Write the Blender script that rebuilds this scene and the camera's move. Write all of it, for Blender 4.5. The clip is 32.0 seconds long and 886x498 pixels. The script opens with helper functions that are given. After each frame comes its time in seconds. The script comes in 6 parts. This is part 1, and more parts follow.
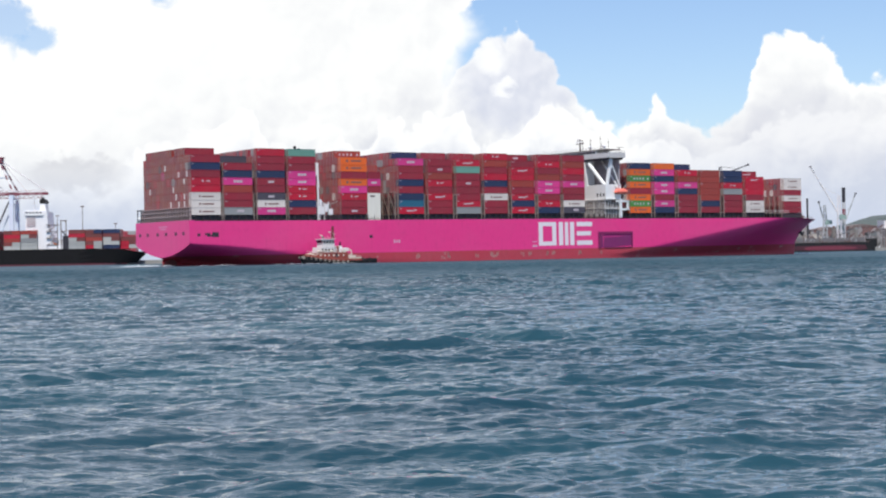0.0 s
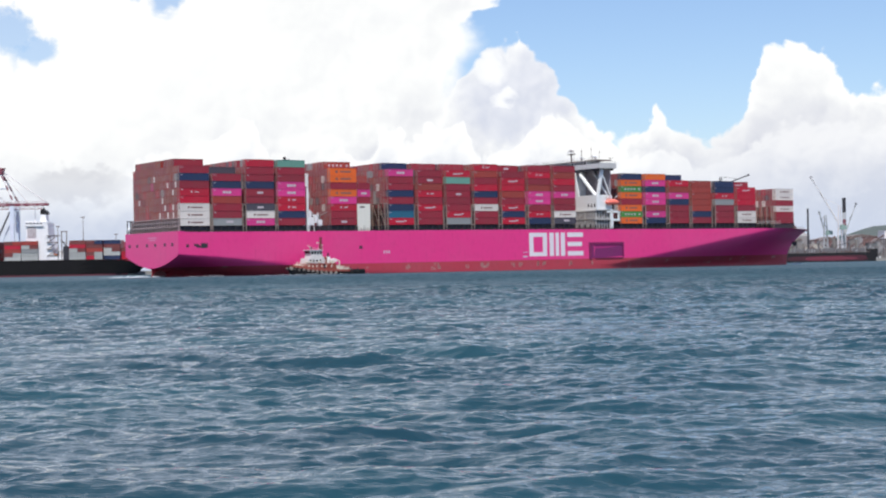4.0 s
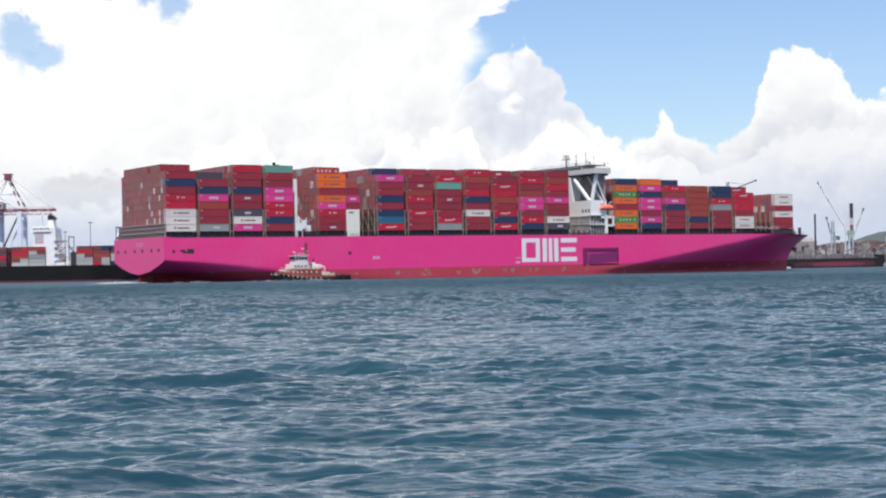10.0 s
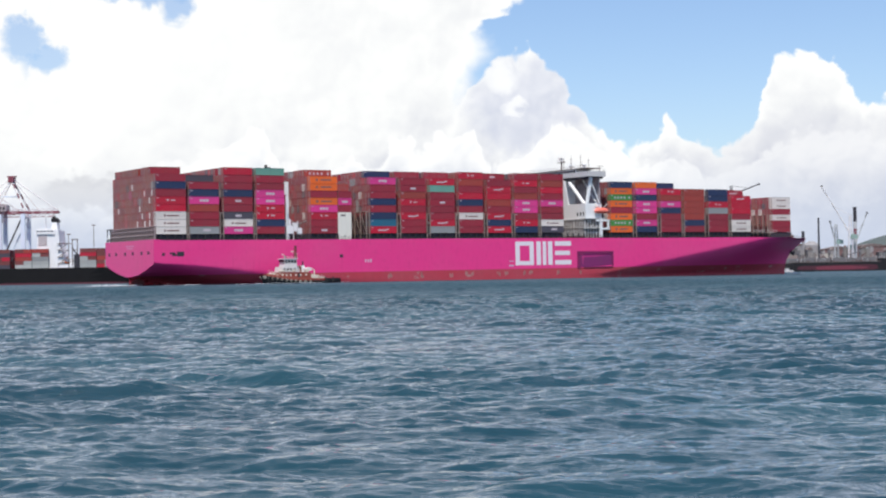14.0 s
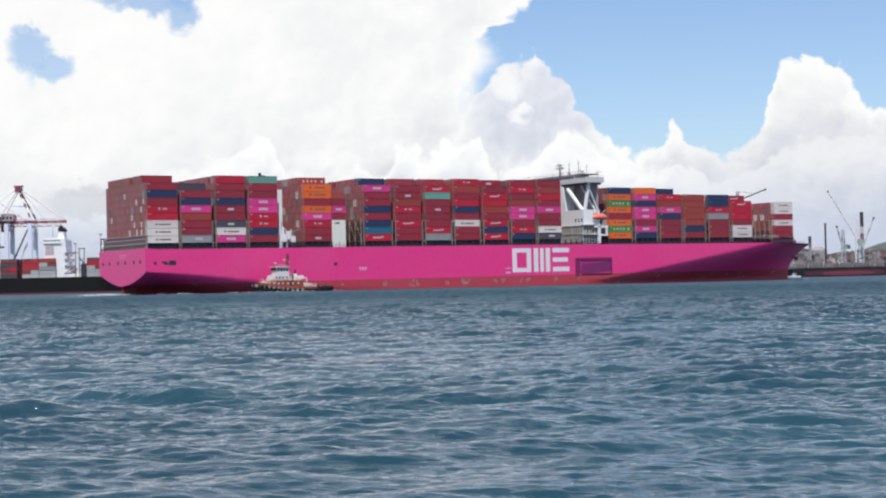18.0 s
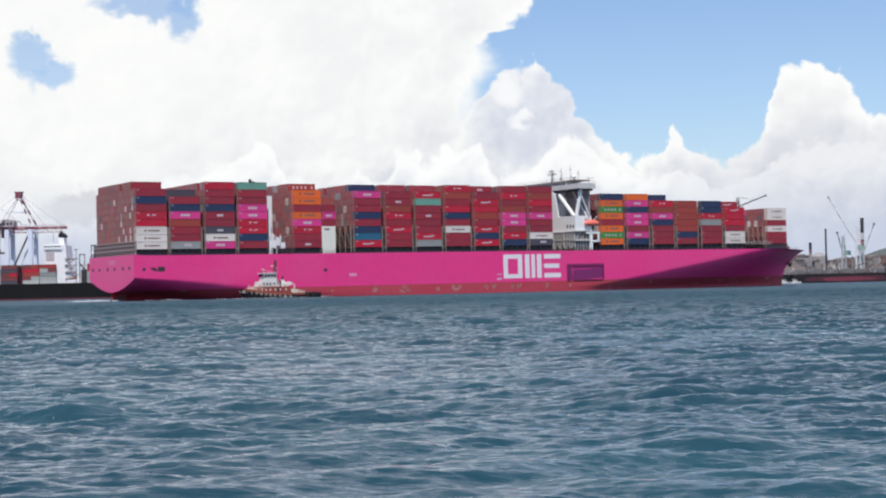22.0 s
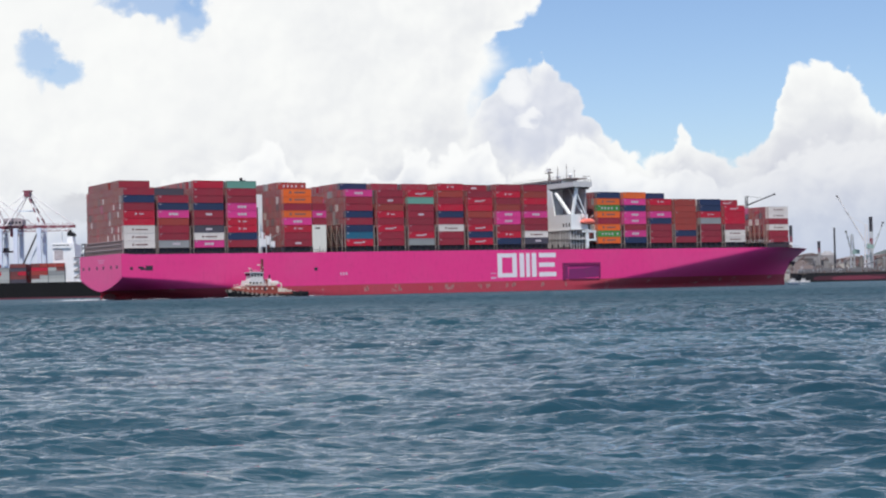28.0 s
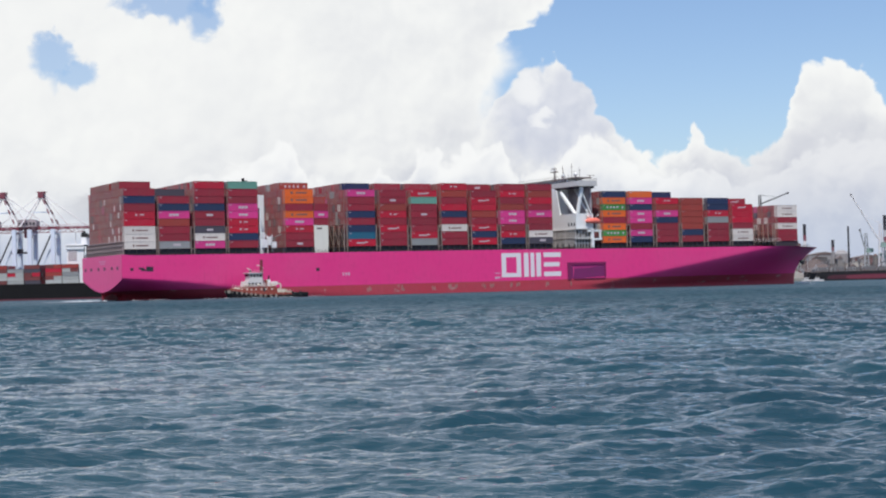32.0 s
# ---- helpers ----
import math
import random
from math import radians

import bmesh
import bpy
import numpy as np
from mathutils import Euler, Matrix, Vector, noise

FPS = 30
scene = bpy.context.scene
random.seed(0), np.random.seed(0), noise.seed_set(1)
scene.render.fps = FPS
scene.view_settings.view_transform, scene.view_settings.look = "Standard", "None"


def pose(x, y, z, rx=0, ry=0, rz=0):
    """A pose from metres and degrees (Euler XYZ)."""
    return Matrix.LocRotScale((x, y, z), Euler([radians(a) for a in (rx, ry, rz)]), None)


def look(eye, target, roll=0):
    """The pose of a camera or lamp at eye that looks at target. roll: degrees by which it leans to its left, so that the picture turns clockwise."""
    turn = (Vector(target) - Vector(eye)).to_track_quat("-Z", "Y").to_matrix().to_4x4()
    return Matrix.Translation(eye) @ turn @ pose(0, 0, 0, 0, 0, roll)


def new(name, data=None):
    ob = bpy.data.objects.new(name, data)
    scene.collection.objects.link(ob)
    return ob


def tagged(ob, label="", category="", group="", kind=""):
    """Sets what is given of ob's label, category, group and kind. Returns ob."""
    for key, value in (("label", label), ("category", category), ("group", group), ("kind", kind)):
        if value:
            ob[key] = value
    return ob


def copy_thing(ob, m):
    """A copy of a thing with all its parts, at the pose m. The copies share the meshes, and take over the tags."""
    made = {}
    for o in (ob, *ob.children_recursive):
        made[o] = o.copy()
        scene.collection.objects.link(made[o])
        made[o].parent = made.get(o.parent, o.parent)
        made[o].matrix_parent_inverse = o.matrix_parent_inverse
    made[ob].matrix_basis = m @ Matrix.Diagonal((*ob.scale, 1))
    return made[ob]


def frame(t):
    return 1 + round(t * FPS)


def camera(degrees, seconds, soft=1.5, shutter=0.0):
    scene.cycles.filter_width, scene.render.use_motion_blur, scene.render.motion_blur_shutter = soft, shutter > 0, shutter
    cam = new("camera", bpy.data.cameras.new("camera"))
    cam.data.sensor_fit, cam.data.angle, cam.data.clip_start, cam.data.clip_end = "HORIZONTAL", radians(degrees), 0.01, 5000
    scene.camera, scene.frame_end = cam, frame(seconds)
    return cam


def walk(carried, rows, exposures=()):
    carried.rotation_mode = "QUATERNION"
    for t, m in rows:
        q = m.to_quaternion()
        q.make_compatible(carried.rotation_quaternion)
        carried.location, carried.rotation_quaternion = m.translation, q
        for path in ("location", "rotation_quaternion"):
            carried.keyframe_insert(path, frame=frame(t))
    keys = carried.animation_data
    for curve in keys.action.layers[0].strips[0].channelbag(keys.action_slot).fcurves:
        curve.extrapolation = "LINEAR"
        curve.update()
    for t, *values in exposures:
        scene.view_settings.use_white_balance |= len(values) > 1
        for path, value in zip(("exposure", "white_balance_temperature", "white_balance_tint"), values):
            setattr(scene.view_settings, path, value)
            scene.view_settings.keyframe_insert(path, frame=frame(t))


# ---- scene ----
def aim(turn, tilt, lean):
    """The camera's pose on the quay, from its turn to the left, its tilt up and its lean, in degrees."""
    return pose(0, 0, 2.19, 90 + tilt, 0, turn) @ pose(0, 0, 0, 0, 0, lean)


cam = camera(31.44, 32.0, soft=2.15)
walk(cam, [
    (0.0, aim(-0.605, 0.254, -0.998)),
    (0.5, aim(-0.612, 0.293, -1.040)),
    (1.0, aim(-0.605, 0.346, -1.055)),
    (1.5, aim(-0.601, 0.384, -1.055)),
    (2.0, aim(-0.600, 0.434, -1.064)),
    (2.5, aim(-0.590, 0.483, -1.065)),
    (3.0, aim(-0.596, 0.533, -1.049)),
    (3.5, aim(-0.594, 0.585, -1.040)),
    (5.5, aim(-0.580, 0.784, -1.013)),
    (6.0, aim(-0.546, 0.819, -1.018)),
    (6.5, aim(-0.526, 0.837, -1.010)),
    (7.0, aim(-0.503, 0.843, -0.998)),
    (7.5, aim(-0.475, 0.849, -1.020)),
    (8.0, aim(-0.453, 0.844, -1.002)),
    (8.5, aim(-0.428, 0.839, -1.019)),
    (9.0, aim(-0.395, 0.834, -1.010)),
    (9.5, aim(-0.370, 0.835, -1.009)),
    (10.0, aim(-0.345, 0.843, -1.023)),
    (10.5, aim(-0.315, 0.858, -1.002)),
    (11.0, aim(-0.299, 0.876, -1.012)),
    (11.5, aim(-0.280, 0.890, -0.989)),
    (12.0, aim(-0.268, 0.903, -0.972)),
    (12.5, aim(-0.265, 0.919, -0.964)),
    (13.0, aim(-0.265, 0.926, -0.848)),
    (13.5, aim(-0.258, 0.938, -0.914)),
    (14.0, aim(-0.229, 0.954, -0.926)),
    (14.5, aim(-0.197, 0.956, -0.934)),
    (16.5, aim(-0.064, 0.968, -1.088)),
    (17.0, aim(-0.035, 1.033, -1.164)),
    (17.5, aim(-0.011, 1.128, -1.242)),
    (18.0, aim(0.005, 1.222, -1.231)),
    (18.5, aim(0.012, 1.291, -1.246)),
    (19.0, aim(0.001, 1.345, -1.244)),
    (19.5, aim(0.023, 1.377, -1.228)),
    (20.0, aim(0.015, 1.408, -1.224)),
    (20.5, aim(0.014, 1.407, -1.225)),
    (21.0, aim(0.015, 1.423, -1.247)),
    (21.5, aim(0.011, 1.436, -1.218)),
    (22.0, aim(0.014, 1.440, -1.228)),
    (22.5, aim(0.040, 1.467, -1.223)),
    (23.0, aim(0.051, 1.471, -1.212)),
    (23.5, aim(0.055, 1.471, -1.208)),
    (24.0, aim(0.059, 1.470, -1.191)),
    (24.5, aim(0.066, 1.468, -1.170)),
    (25.0, aim(0.069, 1.462, -1.158)),
    (25.5, aim(0.073, 1.455, -1.120)),
    (27.5, aim(0.244, 1.414, -1.166)),
    (28.0, aim(0.313, 1.401, -1.207)),
    (28.5, aim(0.389, 1.402, -1.229)),
    (29.0, aim(0.469, 1.403, -1.275)),
    (29.5, aim(0.539, 1.412, -1.320)),
    (30.0, aim(0.594, 1.419, -1.349)),
    (30.5, aim(0.649, 1.424, -1.372)),
    (31.0, aim(0.713, 1.431, -1.402)),
    (31.5, aim(0.747, 1.437, -1.440)),
    (32.0, aim(0.789, 1.406, -1.369)),
], exposures=[(0.0, -0.03, 6420, 10), (12.0, -0.03, 6420, 10), (19.0, -0.13, 6410, 10), (26.0, -0.14, 6390, 10), (32.0, -0.23, 6370, 10)])

# ---- sky and sun ----
SUN_TURN, SUN_HEIGHT = radians(188), radians(62)   # from north (+y) clockwise, above the horizon


class Nodes:
    """Short hand for node trees."""

    def __init__(self, tree):
        self.tree = tree
        self.tree.nodes.clear()

    def add(self, kind):
        return self.tree.nodes.new(kind)

    def vector(self, operation, a, b):
        node = self.add("ShaderNodeVectorMath")
        node.operation = operation
        self.put(node.inputs[0], a)
        self.put(node.inputs[1], b)
        return node.outputs["Value" if operation in ("LENGTH", "DOT_PRODUCT") else "Vector"]

    def link(self, a, b):
        self.tree.links.new(a, b)

    def put(self, socket, value):
        if isinstance(value, bpy.types.NodeSocket):
            self.link(value, socket)
        else:
            socket.default_value = value

    def math(self, operation, a, b=0.0, c=0.0, clamp=False):
        node = self.add("ShaderNodeMath")
        node.operation, node.use_clamp = operation, clamp
        for socket, value in zip(node.inputs, (a, b, c)):
            self.put(socket, value)
        return node.outputs[0]

    def smooth(self, value, low, high, out_low=0.0, out_high=1.0):
        node = self.add("ShaderNodeMapRange")
        node.interpolation_type = "SMOOTHSTEP"
        for socket, v in zip(node.inputs, (value, low, high, out_low, out_high)):
            self.put(socket, v)
        return node.outputs[0]

    def noise(self, vector, scale, detail=4.0, rough=0.55):
        node = self.add("ShaderNodeTexNoise")
        self.put(node.inputs["Vector"], vector)
        self.put(node.inputs["Scale"], scale)
        self.put(node.inputs["Detail"], detail)
        self.put(node.inputs["Roughness"], rough)
        return node.outputs[0]

    def mix(self, factor, a, b, blend="MIX"):
        node = self.add("ShaderNodeMix")
        node.data_type, node.blend_type = "RGBA", blend
        self.put(node.inputs[0], factor)
        self.put(node.inputs[6], a)
        self.put(node.inputs[7], b)
        return node.outputs[2]

    def ramp(self, value, stops):
        node = self.add("ShaderNodeValToRGB")
        node.color_ramp.interpolation = "EASE"
        band = node.color_ramp.elements
        while len(band) < len(stops):
            band.new(0.5)
        for element, (at, level) in zip(band, stops):
            element.position, element.color = at, (level, level, level, 1)
        self.put(node.inputs[0], value)
        return node.outputs[0]


# tops of the clouds: degrees to the right, degrees above the horizon
GREAT_EDGE = [(0, 2.2), (3.0, 1.7), (6.0, 1.2), (7.3, 1.35), (8.1, 1.75), (8.7, 1.6), (9.15, 1.95), (9.4, 2.75), (9.8, 3.1), (10.4, 3.6), (11.2, 4.1), (12, 3.8)]
BACK_TOPS = [(-30, 5), (0.3, 5.5), (1.4, 6.9), (1.9, 7.5), (2.4, 7.75), (2.9, 7.85), (3.35, 7.95), (3.52, 8.3), (3.62, 7.8), (4.35, 7.25), (5.2, 6.25), (5.6, 5.6), (5.9, 5.2), (6.2, 5.4), (6.4, 4.75), (7.1, 4.4),
             (7.8, 4.75), (8.25, 5.15), (8.42, 5.6), (8.62, 5.5), (8.8, 4.9), (9.5, 4.75), (10.2, 4.35), (10.85, 4.45), (11.55, 5.3), (11.9, 6.4), (12.25, 7.3), (13.0, 7.75), (14.3, 7.3),
             (14.75, 6.7), (15.3, 5.9), (30, 4.5)]
FRONT_TOPS = [(-30, 3.2), (-15.4, 3.3), (-11.5, 3.2), (-9.5, 4.0), (-7.9, 4.5), (-6.7, 5.3), (-6.1, 5.0), (-5.5, 3.9), (-4.3, 3.7), (-3.4, 3.9), (-3.0, 4.5),
              (-2.6, 4.0), (-2.0, 4.0), (-1.6, 4.9), (-1.1, 4.95), (-0.5, 4.5), (0.25, 5.05), (1.35, 5.1), (1.8, 4.4), (2.1, 3.9), (3.3, 4.4), (4.3, 5.2), (4.8, 5.25), (5.4, 4.9),
              (6.2, 4.2), (7.6, 3.7), (8.5, 4.0), (10, 3.4), (11.5, 3.9), (13.0, 4.7), (30, 3.0)]


def make_sky():
    world = bpy.data.worlds.new("sky")
    scene.world = world
    world.use_nodes = True
    n = Nodes(world.node_tree)
    blue = n.add("ShaderNodeTexSky")
    blue.sky_type, blue.sun_disc, blue.sun_elevation, blue.sun_rotation = "NISHITA", False, SUN_HEIGHT, SUN_TURN
    blue.air_density, blue.dust_density, blue.ozone_density = 1.0, 0.6, 1.6
    clear = n.add("ShaderNodeBackground")
    n.link(n.mix(1.0, blue.outputs[0], (0.97, 1.02, 1.15, 1), "MULTIPLY"), clear.inputs[0])
    clear.inputs[1].default_value = 0.130
    way = n.add("ShaderNodeTexCoord").outputs["Generated"]
    split = n.add("ShaderNodeSeparateXYZ")
    n.link(way, split.inputs[0])
    side = n.math("MULTIPLY", n.math("ARCTAN2", split.outputs[0], split.outputs[1]), 57.29578)
    height = n.math("MULTIPLY", n.math("ARCSINE", split.outputs[2]), 57.29578)
    flat = n.add("ShaderNodeCombineXYZ")
    n.link(side, flat.inputs[0])
    n.link(height, flat.inputs[1])
    flat = flat.outputs[0]

    def lobes(at, sizes):
        """Rounded heads heaped on one another, as on a cauliflower."""
        total = 0.0
        for scale, amount in sizes:
            cell = n.add("ShaderNodeTexVoronoi")
            cell.voronoi_dimensions, cell.feature = "2D", "SMOOTH_F1"
            n.put(cell.inputs["Vector"], at)
            cell.inputs["Scale"].default_value, cell.inputs["Smoothness"].default_value = scale, 0.35
            total = n.math("ADD", total, n.math("MULTIPLY", n.math("SUBTRACT", 0.42, cell.outputs["Distance"]), amount))
        return total

    # the directions wander a little before anything is looked up
    billow = n.math("SUBTRACT", n.noise(flat, 0.55, 6.0, 0.62), 0.5)
    billow2 = n.math("SUBTRACT", n.noise(n.vector("ADD", flat, (31.0, 17.0, 5.0)), 0.8, 6.0, 0.62), 0.5)
    fine = n.math("SUBTRACT", n.noise(flat, 2.2, 5.0, 0.6), 0.5)
    broad2 = n.math("SUBTRACT", n.noise(n.vector("ADD", flat, (7.0, 3.0, 1.0)), 0.5, 2.0, 0.5), 0.5)
    broad3 = n.math("SUBTRACT", n.noise(n.vector("ADD", flat, (13.0, 29.0, 2.0)), 0.5, 2.0, 0.5), 0.5)
    drift = n.add("ShaderNodeCombineXYZ")
    n.put(drift.inputs[0], n.math("ADD", n.math("MULTIPLY", broad2, 1.3), n.math("MULTIPLY", fine, 0.12)))
    n.put(drift.inputs[1], n.math("ADD", n.math("MULTIPLY", broad3, 1.3), n.math("MULTIPLY", fine, -0.12)))
    bent = n.vector("ADD", flat, drift.outputs[0])
    heads = lobes(bent, ((1.0, 0.62), (2.3, 0.34), (5.5, 0.10)))
    u = n.math("ADD", side, n.math("MULTIPLY", billow2, 0.45))
    v = n.math("SUBTRACT", n.math("ADD", height, n.math("ADD", n.math("MULTIPLY", billow, 0.45), n.math("MULTIPLY", fine, 0.10))), heads)
    at = n.math("DIVIDE", n.math("ADD", u, 30.0), 60.0)

    def under(tops, soft):
        top = n.math("MULTIPLY", n.ramp(at, [((x + 30) / 60, y / 12) for x, y in tops]), 12.0)
        depth = n.math("SUBTRACT", top, v)
        return depth, n.smooth(depth, -soft, soft)

    def blob(x, y, a, b, ragged=0.0):
        """Squared distance from a soft oval's middle, 1 at its rim."""
        dx = n.math("DIVIDE", n.math("SUBTRACT", u, x), a)
        dy = n.math("DIVIDE", n.math("SUBTRACT", v, y), b)
        d = n.math("ADD", n.math("MULTIPLY", dx, dx), n.math("MULTIPLY", dy, dy))
        return n.math("ADD", d, n.math("ADD", n.math("MULTIPLY", fine, 1.2 * ragged), n.math("MULTIPLY", billow2, ragged))) if ragged else d

    depth_back, back = under(BACK_TOPS, 0.15)
    edge_at = n.math("SUBTRACT", n.math("MULTIPLY", n.ramp(n.math("DIVIDE", height, 12.0), [(y / 12, x / 5) for y, x in GREAT_EDGE]), 5.0), u)
    edge_at = n.math("ADD", edge_at, n.math("MULTIPLY", heads, 0.8))
    great = n.smooth(edge_at, n.smooth(height, 8.4, 9.2, -0.75, -0.14), n.smooth(height, 8.4, 9.2, 0.55, 0.22))
    back = n.math("MAXIMUM", back, great)
    depth_back = n.math("MAXIMUM", depth_back, edge_at)
    depth_front, front = under(FRONT_TOPS, 0.17)
    # openings of blue in the great cloud
    for x, y, a, b in ((-13.85, 7.7, 0.85, 0.6), (-14.6, 8.5, 0.8, 0.75), (-9.25, 9.85, 0.62, 0.85), (-10.6, 10.3, 1.9, 0.55)):
        back = n.math("MULTIPLY", back, n.smooth(blob(x, y, a, b, 1.1), 0.25, 1.4, 0.2, 1.0))
    # past the view the great cloud goes on upwards, unseen, and breaks up on both sides of it
    ahead = n.smooth(n.math("ABSOLUTE", side), 40.0, 70.0, 1.0, 0.0)
    lean = n.math("MULTIPLY", ahead, n.smooth(n.math("ABSOLUTE", n.math("ADD", side, 3.0)), 4.0, 14.0, 0.12, 0.03))
    # unseen cover, set for the sea's reflections and thinned behind to deepen the shade
    far_cloud = n.smooth(n.math("ADD", n.math("ADD", n.noise(way, 2.3, 5.0, 0.55), lean), n.smooth(height, 14.0, 60.0, 0.10, -0.07)), n.smooth(split.outputs[1], -0.3, 0.3, 0.66, 0.46), n.smooth(split.outputs[1], -0.3, 0.3, 0.82, 0.66))
    inside = n.math("MULTIPLY", n.smooth(n.math("ABSOLUTE", side), 24.0, 30.0, 1.0, 0.0), n.smooth(height, 11.0, 12.0, 1.0, 0.0))
    cover = n.math("ADD", n.math("MULTIPLY", inside, back), n.math("MULTIPLY", n.math("SUBTRACT", 1.0, inside), far_cloud))
    # light and shade inside the clouds: the heads catch the light on their upper sides
    relief_of = ((0.34, 1.3), (0.8, 0.75), (1.9, 0.28), (4.2, 0.07))
    lit = n.math("SUBTRACT", lobes(bent, relief_of), lobes(n.vector("ADD", bent, (-0.16, 0.26, 0.0)), relief_of))
    lit = n.smooth(lit, -0.46, 0.38)
    broad = n.smooth(n.noise(flat, 0.30, 5.0, 0.5), 0.36, 0.62)
    edge = n.smooth(depth_back, -0.05, 1.5)
    lumps = n.smooth(n.noise(flat, 0.9, 6.0, 0.6), 0.34, 0.64)
    where = n.math("MULTIPLY", n.smooth(side, -12.0, 2.0, 0.45, 1.0), n.smooth(height, 3.0, 7.5, 1.0, 0.42))
    shade = n.math("MULTIPLY", n.math("MULTIPLY", edge, where), n.math("ADD", 0.10, n.math("ADD", n.math("MULTIPLY", broad, 0.42), n.math("MULTIPLY", lumps, 0.22))))
    shade = n.math("ADD", shade, n.math("MULTIPLY", n.math("MULTIPLY", n.math("SUBTRACT", 1.0, lit), where), n.smooth(depth_back, 0.0, 0.7, 0.1, 0.42)))
    low = n.smooth(height, 0.2, 4.4, 0.85, 0.0)
    body = n.mix(n.math("MAXIMUM", shade, 0.0), (0.915, 0.915, 0.885, 1), (0.60, 0.615, 0.665, 1))
    # a thin lavender bank behind the great cloud's rim, with two bright heads before it
    veil = n.smooth(blob(3.4, 6.1, 2.6, 2.1, 0.8), 0.0, 1.4, 0.72, 0.0)
    body = n.mix(veil, body, n.mix(lit, (0.535, 0.57, 0.68, 1), (0.66, 0.68, 0.76, 1)))
    for x, y, a, b in ((2.5, 7.1, 0.55, 0.5), (2.95, 6.1, 0.5, 0.28), (6.0, 5.5, 0.3, 0.3)):
        body = n.mix(n.smooth(blob(x, y, a, b, 0.9), 0.0, 1.6, 0.75, 0.0), body, (0.91, 0.91, 0.90, 1))
    puff_shade = n.math("ADD", n.math("MULTIPLY", n.smooth(depth_front, 0.3, 2.2), n.math("ADD", 0.45, n.math("MULTIPLY", lumps, 0.4))), n.math("MULTIPLY", n.math("SUBTRACT", 1.0, lit), n.smooth(depth_front, 0.0, 0.5, 0.0, 0.35)))
    puff = n.mix(puff_shade, (0.92, 0.92, 0.90, 1), (0.60, 0.625, 0.69, 1))
    body = n.mix(n.math("MULTIPLY", front, 0.95), body, puff)
    # a grey smudge low over the feeder's berth
    body = n.mix(n.smooth(blob(-12.6, 3.1, 2.0, 0.7), 0.2, 1.3, 0.55, 0.0), body, (0.50, 0.50, 0.53, 1))
    body = n.mix(n.smooth(blob(13.0, 3.9, 5.5, 1.9, 0.5), 0.1, 1.3, 0.42, 0.0), body, (0.60, 0.61, 0.67, 1))
    body = n.mix(inside, n.mix(broad, (0.75, 0.83, 1.02, 1), (1.02, 1.08, 1.27, 1)), body)
    body = n.mix(low, body, (0.48, 0.54, 0.67, 1))
    cloud = n.add("ShaderNodeBackground")
    n.link(body, cloud.inputs[0])
    cloud.inputs[1].default_value = 1.21
    both = n.add("ShaderNodeMixShader")
    n.link(cover, both.inputs[0])
    n.link(clear.outputs[0], both.inputs[1])
    n.link(cloud.outputs[0], both.inputs[2])
    n.link(both.outputs[0], n.add("ShaderNodeOutputWorld").inputs[0])


make_sky()
sun = new("sun", bpy.data.lights.new("sun", "SUN"))
sun.data.energy, sun.data.angle, sun.data.color = 5.0, radians(0.53), (1.0, 0.95, 0.87)
sun_way = Vector((math.sin(SUN_TURN) * math.cos(SUN_HEIGHT), math.cos(SUN_TURN) * math.cos(SUN_HEIGHT), math.sin(SUN_HEIGHT)))
sun.matrix_world = look(sun_way * 100, (0, 0, 0))


